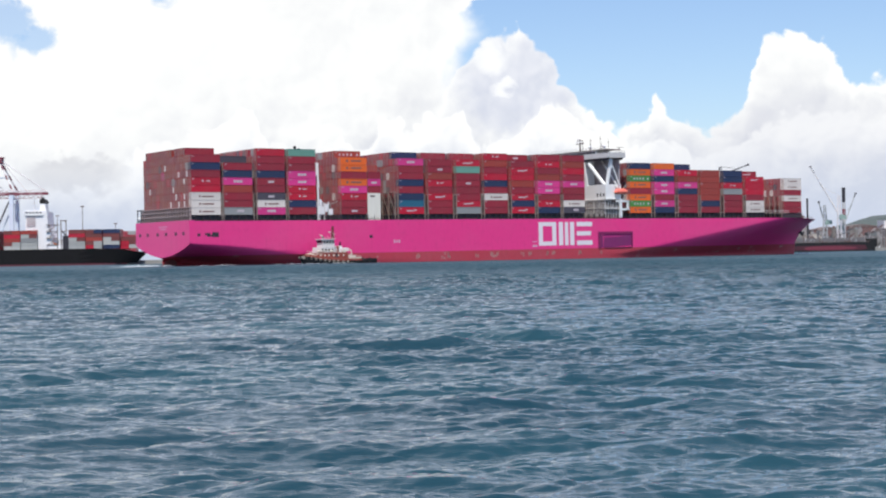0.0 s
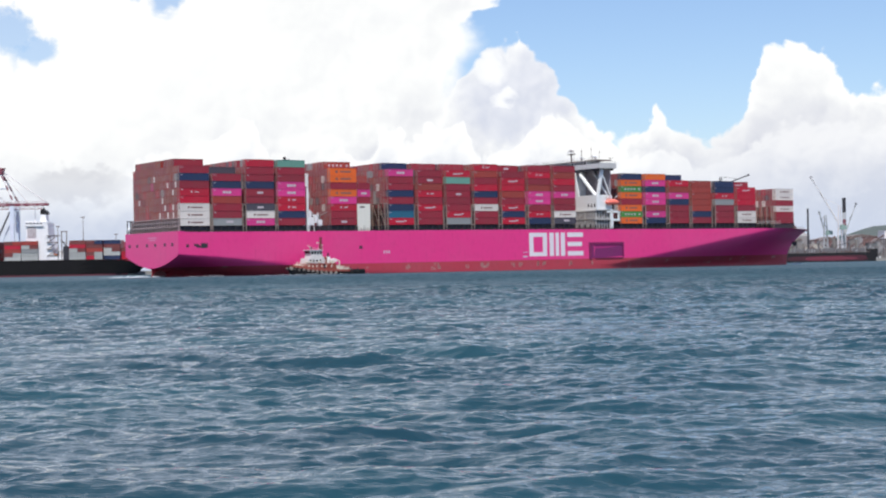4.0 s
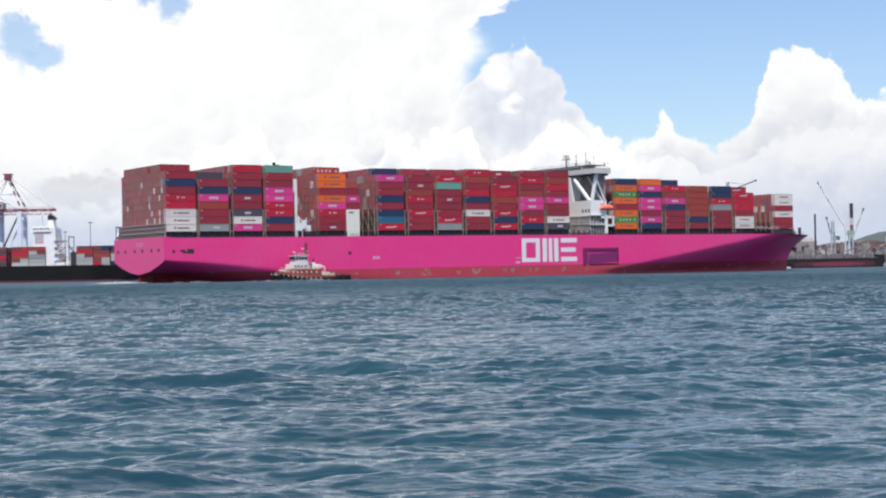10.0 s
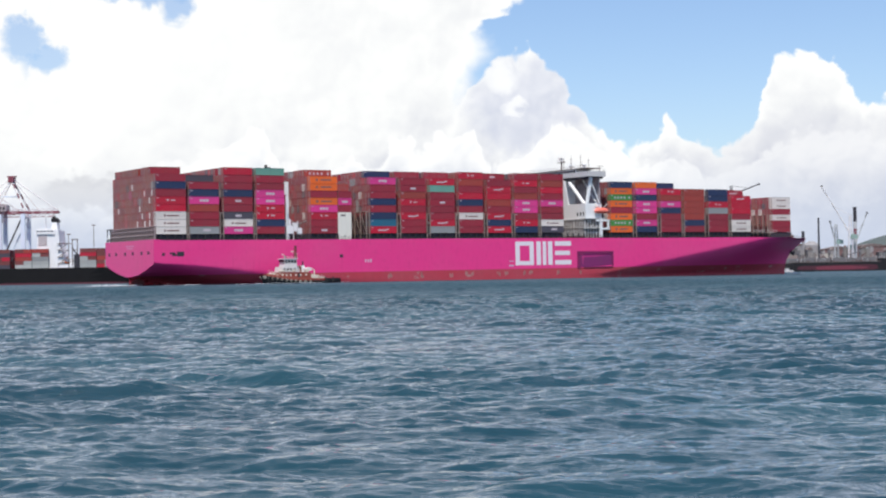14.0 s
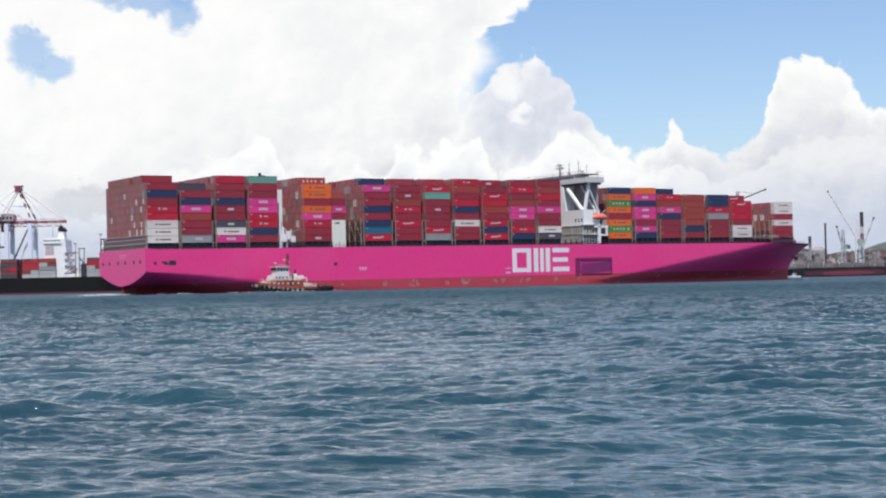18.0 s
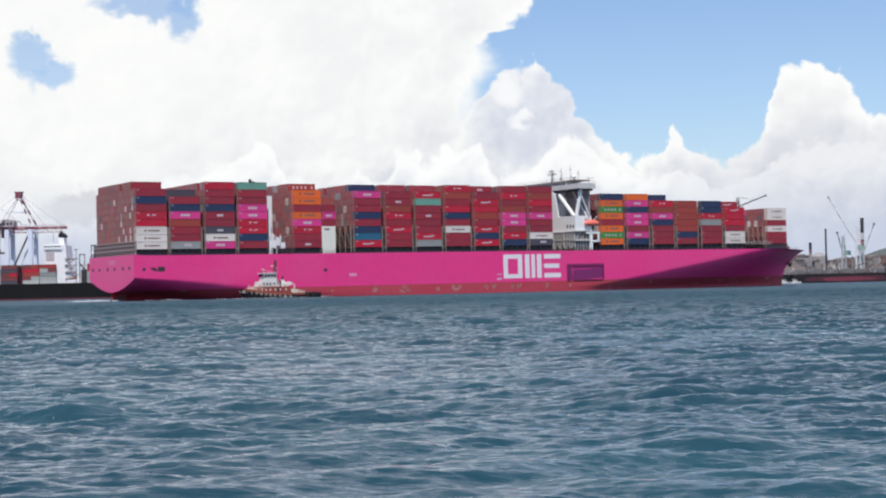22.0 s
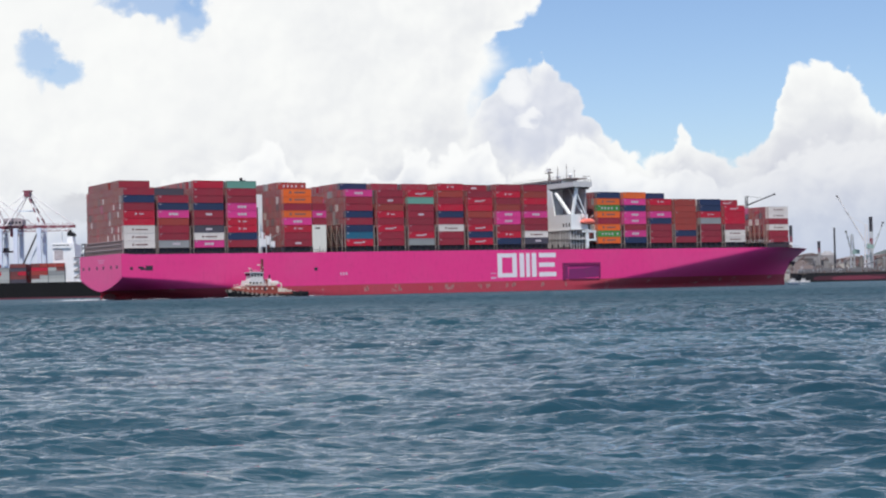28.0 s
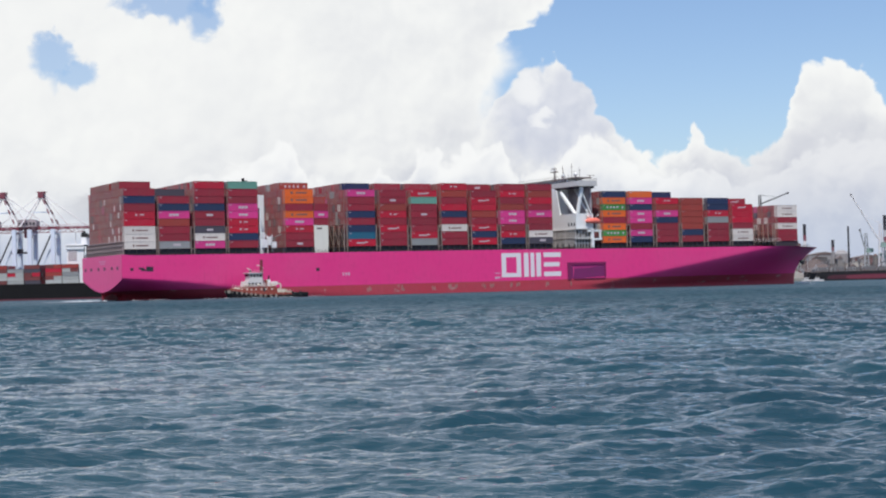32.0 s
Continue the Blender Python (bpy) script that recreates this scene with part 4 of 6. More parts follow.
# ---- tug: x towards its bow, y to its port ----
tug = thing("tug_boat", "tug boat with black hull, red deckhouse and white wheelhouse", "tug boat")
tug_red = surface("tug_red", (0.27, 0.055, 0.038), 0.5, worn=0.5, scale=0.4, streaks=0.4, grain=2.0)
cream = surface("cream_fittings", (0.70, 0.62, 0.52), 0.5, worn=0.35, scale=0.6, streaks=0.2)
tug_white = surface("tug_white", (0.60, 0.57, 0.56), 0.5, worn=0.5, scale=0.7, streaks=0.45, grain=2.0)
# rubber paled, as the glare on the tyres is put into its colour
glare_rubber = surface("glare_rubber", (0.30, 0.26, 0.22), 0.8, worn=0.6, scale=1.5)


def tug_breadth(x):
    return 5.1 * max(0.02, 1 - max(0.0, (x - 1) / 10.1) ** 2.6) * (1 - 0.12 * max(0.0, (-x - 8) / 13))


def tug_deck(x):
    return 1.25 + 1.9 * max(0.0, (x + 6) / 16.5) ** 1.8


g = Geo()
for sign in (-1, 1):
    g.grid([[(x + (0.9 * z / 3 if x > 7 else 0), sign * tug_breadth(x) * (0.86 + 0.14 * k), z) for x in (-20.6, -19.5, -16, -12, -9, -4, 1, 4, 6.5, 8, 9.3, 10.3, 11.0) for z in (-1.5 + (tug_deck(x) + 1.5) * k,)] for k in (0, 0.35, 0.7, 1.0)])
g.grid([[(-20.6, s * tug_breadth(-20.6) * (0.86 + 0.14 * k), -1.5 + (tug_deck(-20.6) + 1.5) * k) for s in (-1, 1)] for k in (0, 0.35, 0.7, 1.0)])
g.grid([[(x, s * tug_breadth(x), tug_deck(x) - 0.02) for s in (-1, 1)] for x in (-20.6, -16, -12, -9, -4, 1, 4, 6.5, 8, 9.3, 10.3)])
part("hull", g, black_paint, tug, "low black hull")
g = Geo()
for sign in (-1, 1):
    rows = []
    for k in (0, 1):
        rows.append([(x, sign * (tug_breadth(x) - 0.12 * k), tug_deck(x) - 0.25 + k * (1.1 if x > -10 else 0.8)) for x in (-13.5, -12, -10, -4, 1, 4, 6.5, 8, 9.3, 10.2)])
    g.grid(rows)
part("bulwark", g, tug_red, tug, "worn red bulwark")
g = Geo()
for sign in (-1, 1):
    g.grid([[(x, sign * (tug_breadth(x) - 0.12 * k), 1.0 + 0.85 * k) for x in (-20.5, -19, -17, -15, -13.5)] for k in (0, 1)])
g.grid([[(-20.5, s * (tug_breadth(-20.5) - 0.12 * k), 1.0 + 0.85 * k) for s in (-1, 1)] for k in (0, 1)])
part("aft_bulwark", g, black_paint, tug, "low black bulwark round the towing deck")
ring = Geo()
loop = [2 * math.pi * i / 10 for i in range(10)]
ring.grid([[((0.38 + 0.17 * math.cos(b)) * math.cos(a), 0.17 * math.sin(b), (0.38 + 0.17 * math.cos(b)) * math.sin(a)) for b in [2 * math.pi * j / 6 for j in range(6)]] for a in loop + [0.0]], closed=True)
dark_ring = ring.mesh("fender", surface("dark_rubber", (0.035, 0.032, 0.03), 0.8, worn=0.5, scale=1.5))
ring = ring.mesh("fender", glare_rubber)
for sign in (-1, 1):
    for x in (9.4, 8.2, 6.8, 5.2, 3.4, 1.6, -0.4, -2.4, -4.6, -6.8, -9.0, -11.6, -14.2, -17.0):
        f = part("fender", ring if x > -8 else dark_ring, None, tug, "worn tyre hung as a fender")
        f.location = (x, sign * (tug_breadth(x) + 0.15), tug_deck(x) - 0.55)
part("bow_fender", Geo().tube((10.9, -1.8, 2.5), (10.9, 1.8, 2.5), 0.6, sides=10), glare_rubber, tug)
part("deckhouse", Geo().prism([(6.0, 1.4), (5.6, 4.3), (-7.6, 4.3), (-8.2, 1.2)], "y", -3.7, 3.7), tug_red, tug, "rusty red deckhouse")
pieces("deckhouse_window", [(x, x + 0.6, 3.66, 3.74, 2.9, 3.6) for x in (4.2, 2.4, 0.6, -1.6, -3.6, -6.0)], cream, tug)
part("upper_deckhouse", Geo().prism([(4.6, 4.3), (4.1, 6.4), (-2.2, 6.4), (-2.6, 4.3)], "y", -3.2, 3.2), tug_white, tug, "white upper deckhouse")
railing("upper_rail", [(5.6, 3.6, 4.3), (-7.6, 3.6, 4.3)], 1.0, tug, cream, gap=1.3, r=0.05)
wheel = part("wheelhouse", Geo().prism([(3.0, 6.4), (2.6, 7.8), (3.1, 9.4), (-2.3, 9.4), (-2.6, 6.4)], "y", -2.3, 2.3), tug_white, tug, "white wheelhouse with a band of windows")
pieces("wheelhouse_window", [(1.6 - 1.25 * i, 2.5 - 1.25 * i, 2.26, 2.36, 7.9, 9.0) for i in range(4)] + [(2.75, 3.1, -2.0 + 1.4 * i, -0.8 + 1.4 * i, 8.2, 9.2) for i in range(3)], glass_dark, wheel)
part("roof", Geo().box(-2.7, 3.4, -2.6, 2.6, 9.4, 9.6), white_paint, wheel)
railing("roof_rail", [(3.2, 2.5, 9.6), (-2.6, 2.5, 9.6)], 0.8, wheel, cream, gap=1.2, r=0.04)
part("fire_monitor", Geo().tube((1.6, 0, 9.8), (1.6, 0, 10.9), 0.25, sides=6).tube((1.6, 0, 10.8), (2.8, 0, 11.3), 0.16, sides=6), cream, wheel)
mast_t = part("mast", Geo().tube((-2.9, 0, 4.3), (-3.1, 0, 14.6), 0.75, 0.5).box(-3.5, -2.5, -0.5, 0.5, 9.6, 11.4), surface("mast_red", (0.16, 0.03, 0.04), 0.6), tug, "dark red mast")
part("crosstree", Geo().box(-3.3, -2.9, -1.6, 1.6, 11.3, 11.5).box(-3.1, -1.6, -0.1, 0.1, 12.2, 12.4).box(-1.8, -1.3, -0.3, 0.3, 12.1, 12.6), cream, mast_t)
part("funnel", Geo().prism([(-4.4, 4.3), (-4.6, 6.9), (-5.6, 6.9), (-6.0, 4.3)], "y", 1.2, 2.6).prism([(-4.4, 4.3), (-4.6, 6.9), (-5.6, 6.9), (-6.0, 4.3)], "y", -2.6, -1.2), white_paint, tug)
part("rescue_boat", Geo().prism([(-5.4, 4.7), (-5.0, 5.7), (-7.4, 6.2), (-8.6, 5.9), (-8.4, 4.9)], "y", 1.6, 3.2), surface("pale_canvas", (0.78, 0.66, 0.66), 0.7), tug, "pale covered rescue boat")
part("winch", Geo().tube((-10.6, -1.8, 2.2), (-10.6, 1.8, 2.2), 0.9, sides=10).box(-11.6, -9.6, -2.2, -1.8, 1.2, 3.2).box(-11.6, -9.6, 1.8, 2.2, 1.2, 3.2), cream, tug)
part("towing_bitt", Geo().box(-12.9, -12.5, -1.2, 1.2, 2.6, 2.9).tube((-12.7, -1, 1.2), (-12.7, -1, 3.1), 0.22, sides=6).tube((-12.7, 1, 1.2), (-12.7, 1, 3.1), 0.22, sides=6), cream, tug)
part("deck_crate", Geo().box(-12.9, -11.9, 3.0, 4.0, 1.2, 2.4), cream, tug)

# gear on the tug's decks
for q in ((-7.0, -5.6, 2.6, 3.6, 4.3, 5.4), (-8.9, -8.0, 2.4, 3.9, 1.3, 3.4), (-14.6, -13.8, 2.2, 3.4, 1.2, 2.3), (-16.4, -15.2, 1.4, 2.4, 1.2, 1.9), (5.9, 6.8, 1.2, 3.0, 2.2, 3.6), (7.2, 8.0, 0.6, 2.0, 2.4, 3.9)):
    part("deck_locker", Geo().box(*q), cream, tug, "cream deck locker")
for x in (-14.0, -17.4):
    part("deck_bollard", Geo().tube((x, 4.0, 1.2), (x, 4.0, 2.3), 0.2, sides=6).tube((x - 0.4, 4.0, 2.0), (x + 0.4, 4.0, 2.0), 0.14, sides=6), dark_steel, tug)
part("bow_winch", Geo().tube((7.4, -1.4, 3.3), (7.4, 1.4, 3.3), 0.8, sides=10).box(6.6, 8.2, -1.8, -1.4, 2.2, 4.0).box(6.6, 8.2, 1.4, 1.8, 2.2, 4.0), cream, tug)
railing("bow_rail", [(4.4, 4.6, 3.1), (7.2, 3.9, 3.6), (9.6, 2.2, 4.2)], 0.9, tug, cream, gap=1.0, r=0.05)
part("tow_arch", Geo().tube((-9.6, -3.4, 1.3), (-9.6, -3.0, 5.2), 0.2, sides=6).tube((-9.6, 3.4, 1.3), (-9.6, 3.0, 5.2), 0.2, sides=6).tube((-9.6, -3.0, 5.2), (-9.6, 3.0, 5.2), 0.2, sides=6), cream, tug, "cream towing arch")
part("ventilator", Geo().tube((-3.9, 2.6, 4.3), (-3.9, 2.6, 6.3), 0.3, sides=8).tube((-3.9, 2.6, 6.2), (-3.3, 2.9, 6.5), 0.45, sides=8), tug_red, tug)
pieces("upper_window", [(x, x + 0.7, 3.17, 3.26, 5.0, 5.8) for x in (3.0, 1.6, 0.2, -1.4)], glass_dark, tug)
for x in (4.6, 3.2, -1.2):
    part("life_raft", Geo().tube((x, 3.0, 4.8), (x + 1.1, 3.0, 4.8), 0.42, sides=8), cream, tug)
part("door", Geo().box(-3.0, -2.2, 3.68, 3.76, 2.2, 4.0), dark_steel, tug)
part("searchlight", Geo().tube((2.0, 1.6, 9.6), (2.0, 1.6, 10.3), 0.12, sides=6).tube((2.0, 1.6, 10.3), (2.5, 1.6, 10.4), 0.3, sides=8), dark_steel, wheel)
part("stack_pipe", Geo().tube((-5.1, 1.9, 6.9), (-5.3, 1.9, 8.4), 0.3, sides=8), black_paint, tug)
railing("aft_rail", [(-8.4, 4.6, 2.0), (-13.3, 4.3, 2.0)], 0.9, tug, cream, gap=1.2, r=0.05)

# ---- foam stirred up at the stern and along the tug ----
foam_white = surface("foam_white", (0.46, 0.51, 0.54), 0.8, worn=0.5, scale=1.0, grain=4.0)


def foam(x, y, long, wide, seed, tall=1.0):
    """A low uneven patch of broken water."""
    rng = random.Random(seed)
    g = Geo()
    for _ in range(int(long * 2.2)):
        u, v = rng.uniform(-0.5, 0.5), rng.gauss(0, 0.25)
        r = rng.uniform(0.15, 0.55) * (1 - abs(u))
        cx, cy = x + u * long, y + v * wide
        g.grid([[(cx + k * 1.9 * r * math.cos(a), cy + k * r * math.sin(a), 0.12 + 0.32 * tall * r * (1 - k * k) * rng.uniform(0.7, 1.3)) for a in [2 * math.pi * i / 8 for i in range(8)]] for k in (1.0, 0.6, 0.05)], closed=True)
    return g


wash = thing("wake_foam", "thin white foam on the water beside the hull", "foam")
for i, (x, y, long, wide, tall) in enumerate(((-14, 12, 26, 3, 1), (-4, 34, 20, 4, 2), (-1, 26, 12, 7, 3), (-6, 32, 16, 6, 3), (10, -1.5, 16, 2, 1), (33, -16, 14, 1.5, 1), (66, -8, 26, 2.0, 1.5), (52, -16.5, 24, 1.2, 1), (352, 18, 10, 2, 3), (356, 22, 12, 5, 5))):
    tagged(part("foam_patch", foam(x, y, long, wide, i, tall), foam_white, wash), kind="stuff")

# ---- the far shore ----
quay_concrete = surface("quay_concrete", (0.30, 0.29, 0.27), 0.85, worn=0.5, scale=0.08, streaks=0.3, grain=0.6)
land = Geo().prism([(-2600, 1190), (60, 1190), (60, 1565), (2600, 1565), (2600, 4700), (-2600, 4700)], "z", -2, 3.0)
tagged(part("quay", land, quay_concrete, None, "concrete quay and flat harbour land"), kind="structure", category="quay")


def hill_range():
    """A low wooded ridge behind the port."""
    g = Geo()
    rows = []
    for j in range(9):
        row = []
        for i in range(70):
            x = 860 + 34.0 * i
            k = smoothstep((x - 900) / 300) * (0.78 + 0.22 * math.sin(x / 170)) * (1 - 0.35 * smoothstep((x - 1500) / 900))
            top = 92 * k * (1 + 0.10 * noise.noise((x / 60, 0.3, 0))) + 6 * noise.noise((x / 22, j * 0.7, 2))
            up = math.sin(j / 8 * math.pi / 2)
            row.append((x, 3900 + 320 * j / 8, 2 + max(0.0, top) * up + 5 * noise.noise((x / 30, j, 5)) * up))
        rows.append(row)
    return g.grid(rows)


wood = surface("wooded_slope", (0.080, 0.098, 0.092), 0.9, worn=0.6, scale=0.012, grain=0.06, bump=2.0)
tagged(part("hill", hill_range(), wood, None, "low green wooded hill behind the port", smooth=True), kind="structure", category="hill")

# ---- feeder ship at the far quay: x towards its bow, y away, z up ----
feeder = thing("feeder_ship", "black container feeder ship moored at the quay", "container ship", at=pose(-296.5, 1160, 0))


def feeder_half(x):
    return 12.5 * (1 - max(0.0, (x - 52) / 36.0) ** 2.2) if x < 88 else 0.0


g = Geo()
for sign in (-1, 1):
    g.grid([[(x + (z * 1.1 if x > 60 else 0) * max(0.0, (x - 60) / 20), 12.5 + sign * max(0.0, feeder_half(x)) * (0.82 + 0.18 * k if x > 50 else 1.0), z) for x in (-95, -60, -20, 20, 40, 52, 60, 66, 70, 74, 77, 79) for z in (1.2 + ((12.2 if x < 62 else 12.2 - 2.8 * min(1.0, (x - 62) / 12)) - 1.2) * k,)] for k in (0, 0.3, 0.6, 1.0)])
g.grid([[(-95, 0, z), (-95, 25, z)] for z in (1.2, 12.2)])
part("hull", g, surface("feeder_black", (0.004, 0.004, 0.005), 0.9, worn=0.3, scale=0.1, streaks=0.12, grain=1.0, dirt=(0.02, 0.013, 0.014)), feeder, "black steel hull")
part("boot_topping", Geo().prism([(-95, 0), (60, 0), (70, 6), (74, 12.5), (70, 19), (60, 25), (-95, 25)], "z", -3, 1.2), surface("old_antifouling", (0.12, 0.030, 0.045), 0.75, worn=0.5, scale=0.06, streaks=0.5), feeder, "red band at the waterline")
part("deck", Geo().prism([(-94.8, 0.2), (60, 0.2), (72, 6), (77, 12.5), (72, 19), (60, 24.8), (-94.8, 24.8)], "z", 11.4, 11.8), deck_paint, feeder)
house_white = surface("house_white", (0.80, 0.78, 0.78), 0.6, worn=0.25, scale=0.15, streaks=0.3)
fh = part("deckhouse", Geo().box(1.5, 14.5, 2.9, 23, 11.8, 41).prism([(14.5, 11.8), (24.0, 11.8), (21.5, 17), (18.2, 29), (17.4, 40), (14.5, 40)], "y", 2.3, 22.7), house_white, feeder, "tall white deckhouse")
part("bridge_wing", Geo().box(0.5, 15, 1.9, 25.5, 37.2, 40.6), house_white, fh)
part("window_band", Geo().box(2.6, 8.8, 2.6, 2.95, 29.0, 36.4), surface("louvre_grey", (0.42, 0.35, 0.36), 0.7, worn=0.4, scale=0.4, streaks=0.4), fh, "grey louvred wall")
pieces("louvre_rib", [(2.8 + 1.2 * i, 2.95 + 1.2 * i, 2.5, 2.6, 29.2, 36.2) for i in range(5)], house_white, fh)
pieces("bridge_window", [(1.8 + 2.5 * i, 3.6 + 2.5 * i, 1.84, 1.95, 38.9, 39.8) for i in range(5)], glass_dark, fh)
part("funnel", Geo().prism([(10.8, 40), (16.0, 36), (14.8, 46), (11.2, 46)], "y", 8, 17), house_white, fh)
part("funnel_top", Geo().prism([(11.0, 46), (15.0, 46), (16.0, 47.2), (14.0, 49.6), (11.6, 50.0), (10.6, 48)], "y", 8.5, 16.5).tube((12.6, 12, 49.6), (12.6, 12, 51.2), 0.8), black_paint, fh, "black funnel top")
part("mast", Geo().tube((6, 12, 41), (6, 12, 54), 0.5, 0.2).box(5.6, 6.4, 9, 15, 46.5, 46.8).box(5.6, 6.4, 10, 14, 50.2, 50.5), house_white, fh)
g = Geo()
for z in (15, 20, 25):
    g.box(17.0, 25.5, 1.2, 2.2, z, z + 0.4).tube((17.2, 1.4, z), (24.8, 1.4, z + 5), 0.35, sides=4)
g.box(24.9, 25.4, 1.2, 1.7, 12, 30).box(17, 25.5, 1.2, 8, 29.8, 30.3).box(27.5, 28.1, 1.5, 2.1, 12, 33).box(31.2, 31.8, 1.5, 2.1, 12, 33).box(27.3, 32.0, 1.4, 2.2, 32.6, 33.4).box(27.5, 31.8, 1.5, 2.1, 25, 25.5)
part("outer_stair", g, grey_steel, fh)
part("free_fall_boat", Geo().prism([(19.5, 15.2), (20.2, 17.4), (25.6, 16.2), (25.8, 14.6)], "y", 3, 6), surface("rescue_orange", (0.72, 0.24, 0.08), 0.5), feeder, "orange lifeboat")
part("stern_house", Geo().box(18, 33, 1.5, 23.5, 11.8, 15.2).box(24, 30, 3, 22, 15.2, 19), house_white, feeder)
part("deck_machine", Geo().box(29, 33, 1, 6, 12, 22).tube((31, 3, 22), (27, 3, 27), 0.5, sides=6), dark_steel, feeder)

# each stack from the deck up: one letter is a long container, two are a pair of short ones
feeder_cells = [(-92, "W G W D"), (-79.6, "W GW D RG D"), (-67.2, "D W DB D"), (-54.8, "WD W W D B"), (-42.4, "W W RW G"), (-30.0, "K D DR K D"), (-14.0, "W DW B R DB"), (-1.6, "W W G WD B")]
feeder_cells += [(33.5, "W W WD R D"), (45.9, "RW DW B D DN"), (58.3, "N W WD D N"), (70.7, "RW RD D")]
feeder_mesh = {}
weathered_box = surface("container_pale_grey", (0.46, 0.46, 0.44), 0.6, worn=0.45, scale=0.3, streaks=0.5, grain=2.0, ribs=0.28, spread=0.5)
dull_box = surface("container_faded_red", (0.20, 0.050, 0.048), 0.65, worn=0.5, scale=0.3, streaks=0.4, grain=2.0, ribs=0.28, spread=0.5)


def feeder_box(key, length):
    if (key, length) not in feeder_mesh:
        e = length
        g = Geo().box(0, e, 0.2, 2.4, 0, 2.84).box(0, e, 0.05, 0.2, 0, 0.2).box(0, e, 0.05, 0.2, 2.66, 2.84).box(0, 0.25, 0.05, 0.2, 0.2, 2.66).box(e - 0.25, e, 0.05, 0.2, 0.2, 2.66)
        feeder_mesh[(key, length)] = g.mesh("container", weathered_box if key == "W" else dull_box if key == "D" else box_paint[key])
    return feeder_mesh[(key, length)]


shift = random.Random(11)
inner = Geo()
for x, tiers in feeder_cells:
    for t, keys in enumerate(tiers.split()):
        y = 0.3 if x < 58 else 3 + (x - 58) * 0.25
        for i, key in enumerate(keys):
            c = part("container", feeder_box(key, 12.0 if len(keys) == 1 else 5.9), None, feeder, COLOURS[key][0] + " steel container")
            c.location = (x + 6.1 * i + shift.uniform(-0.08, 0.08), y + shift.uniform(-0.1, 0.1), 12.0 + 2.85 * t)
        for r in range(1, 9 if x < 58 else 6):
            if x != -1.6:   # one row alone passes beside the deckhouse
                inner.box(x, x + 12, y + 2.6 * r, y + 2.6 * r + 2.4, 12.0 + 2.85 * t, 14.7 + 2.85 * t)
tagged(part("inner_cargo", inner, mixed_boxes, feeder), kind="stuff")

# ---- ship-to-shore gantry cranes: x towards the water as seen, z up ----
crane_red = surface("crane_red", (0.21, 0.055, 0.075), 0.55, worn=0.45, scale=0.3, streaks=0.2)
band_red = surface("faded_red_band", (0.22, 0.10, 0.12), 0.6, worn=0.5, scale=0.3, streaks=0.3)
crane_pale = surface("crane_pale_blue", (0.62, 0.69, 0.79), 0.5, worn=0.2, scale=0.2, streaks=0.15)


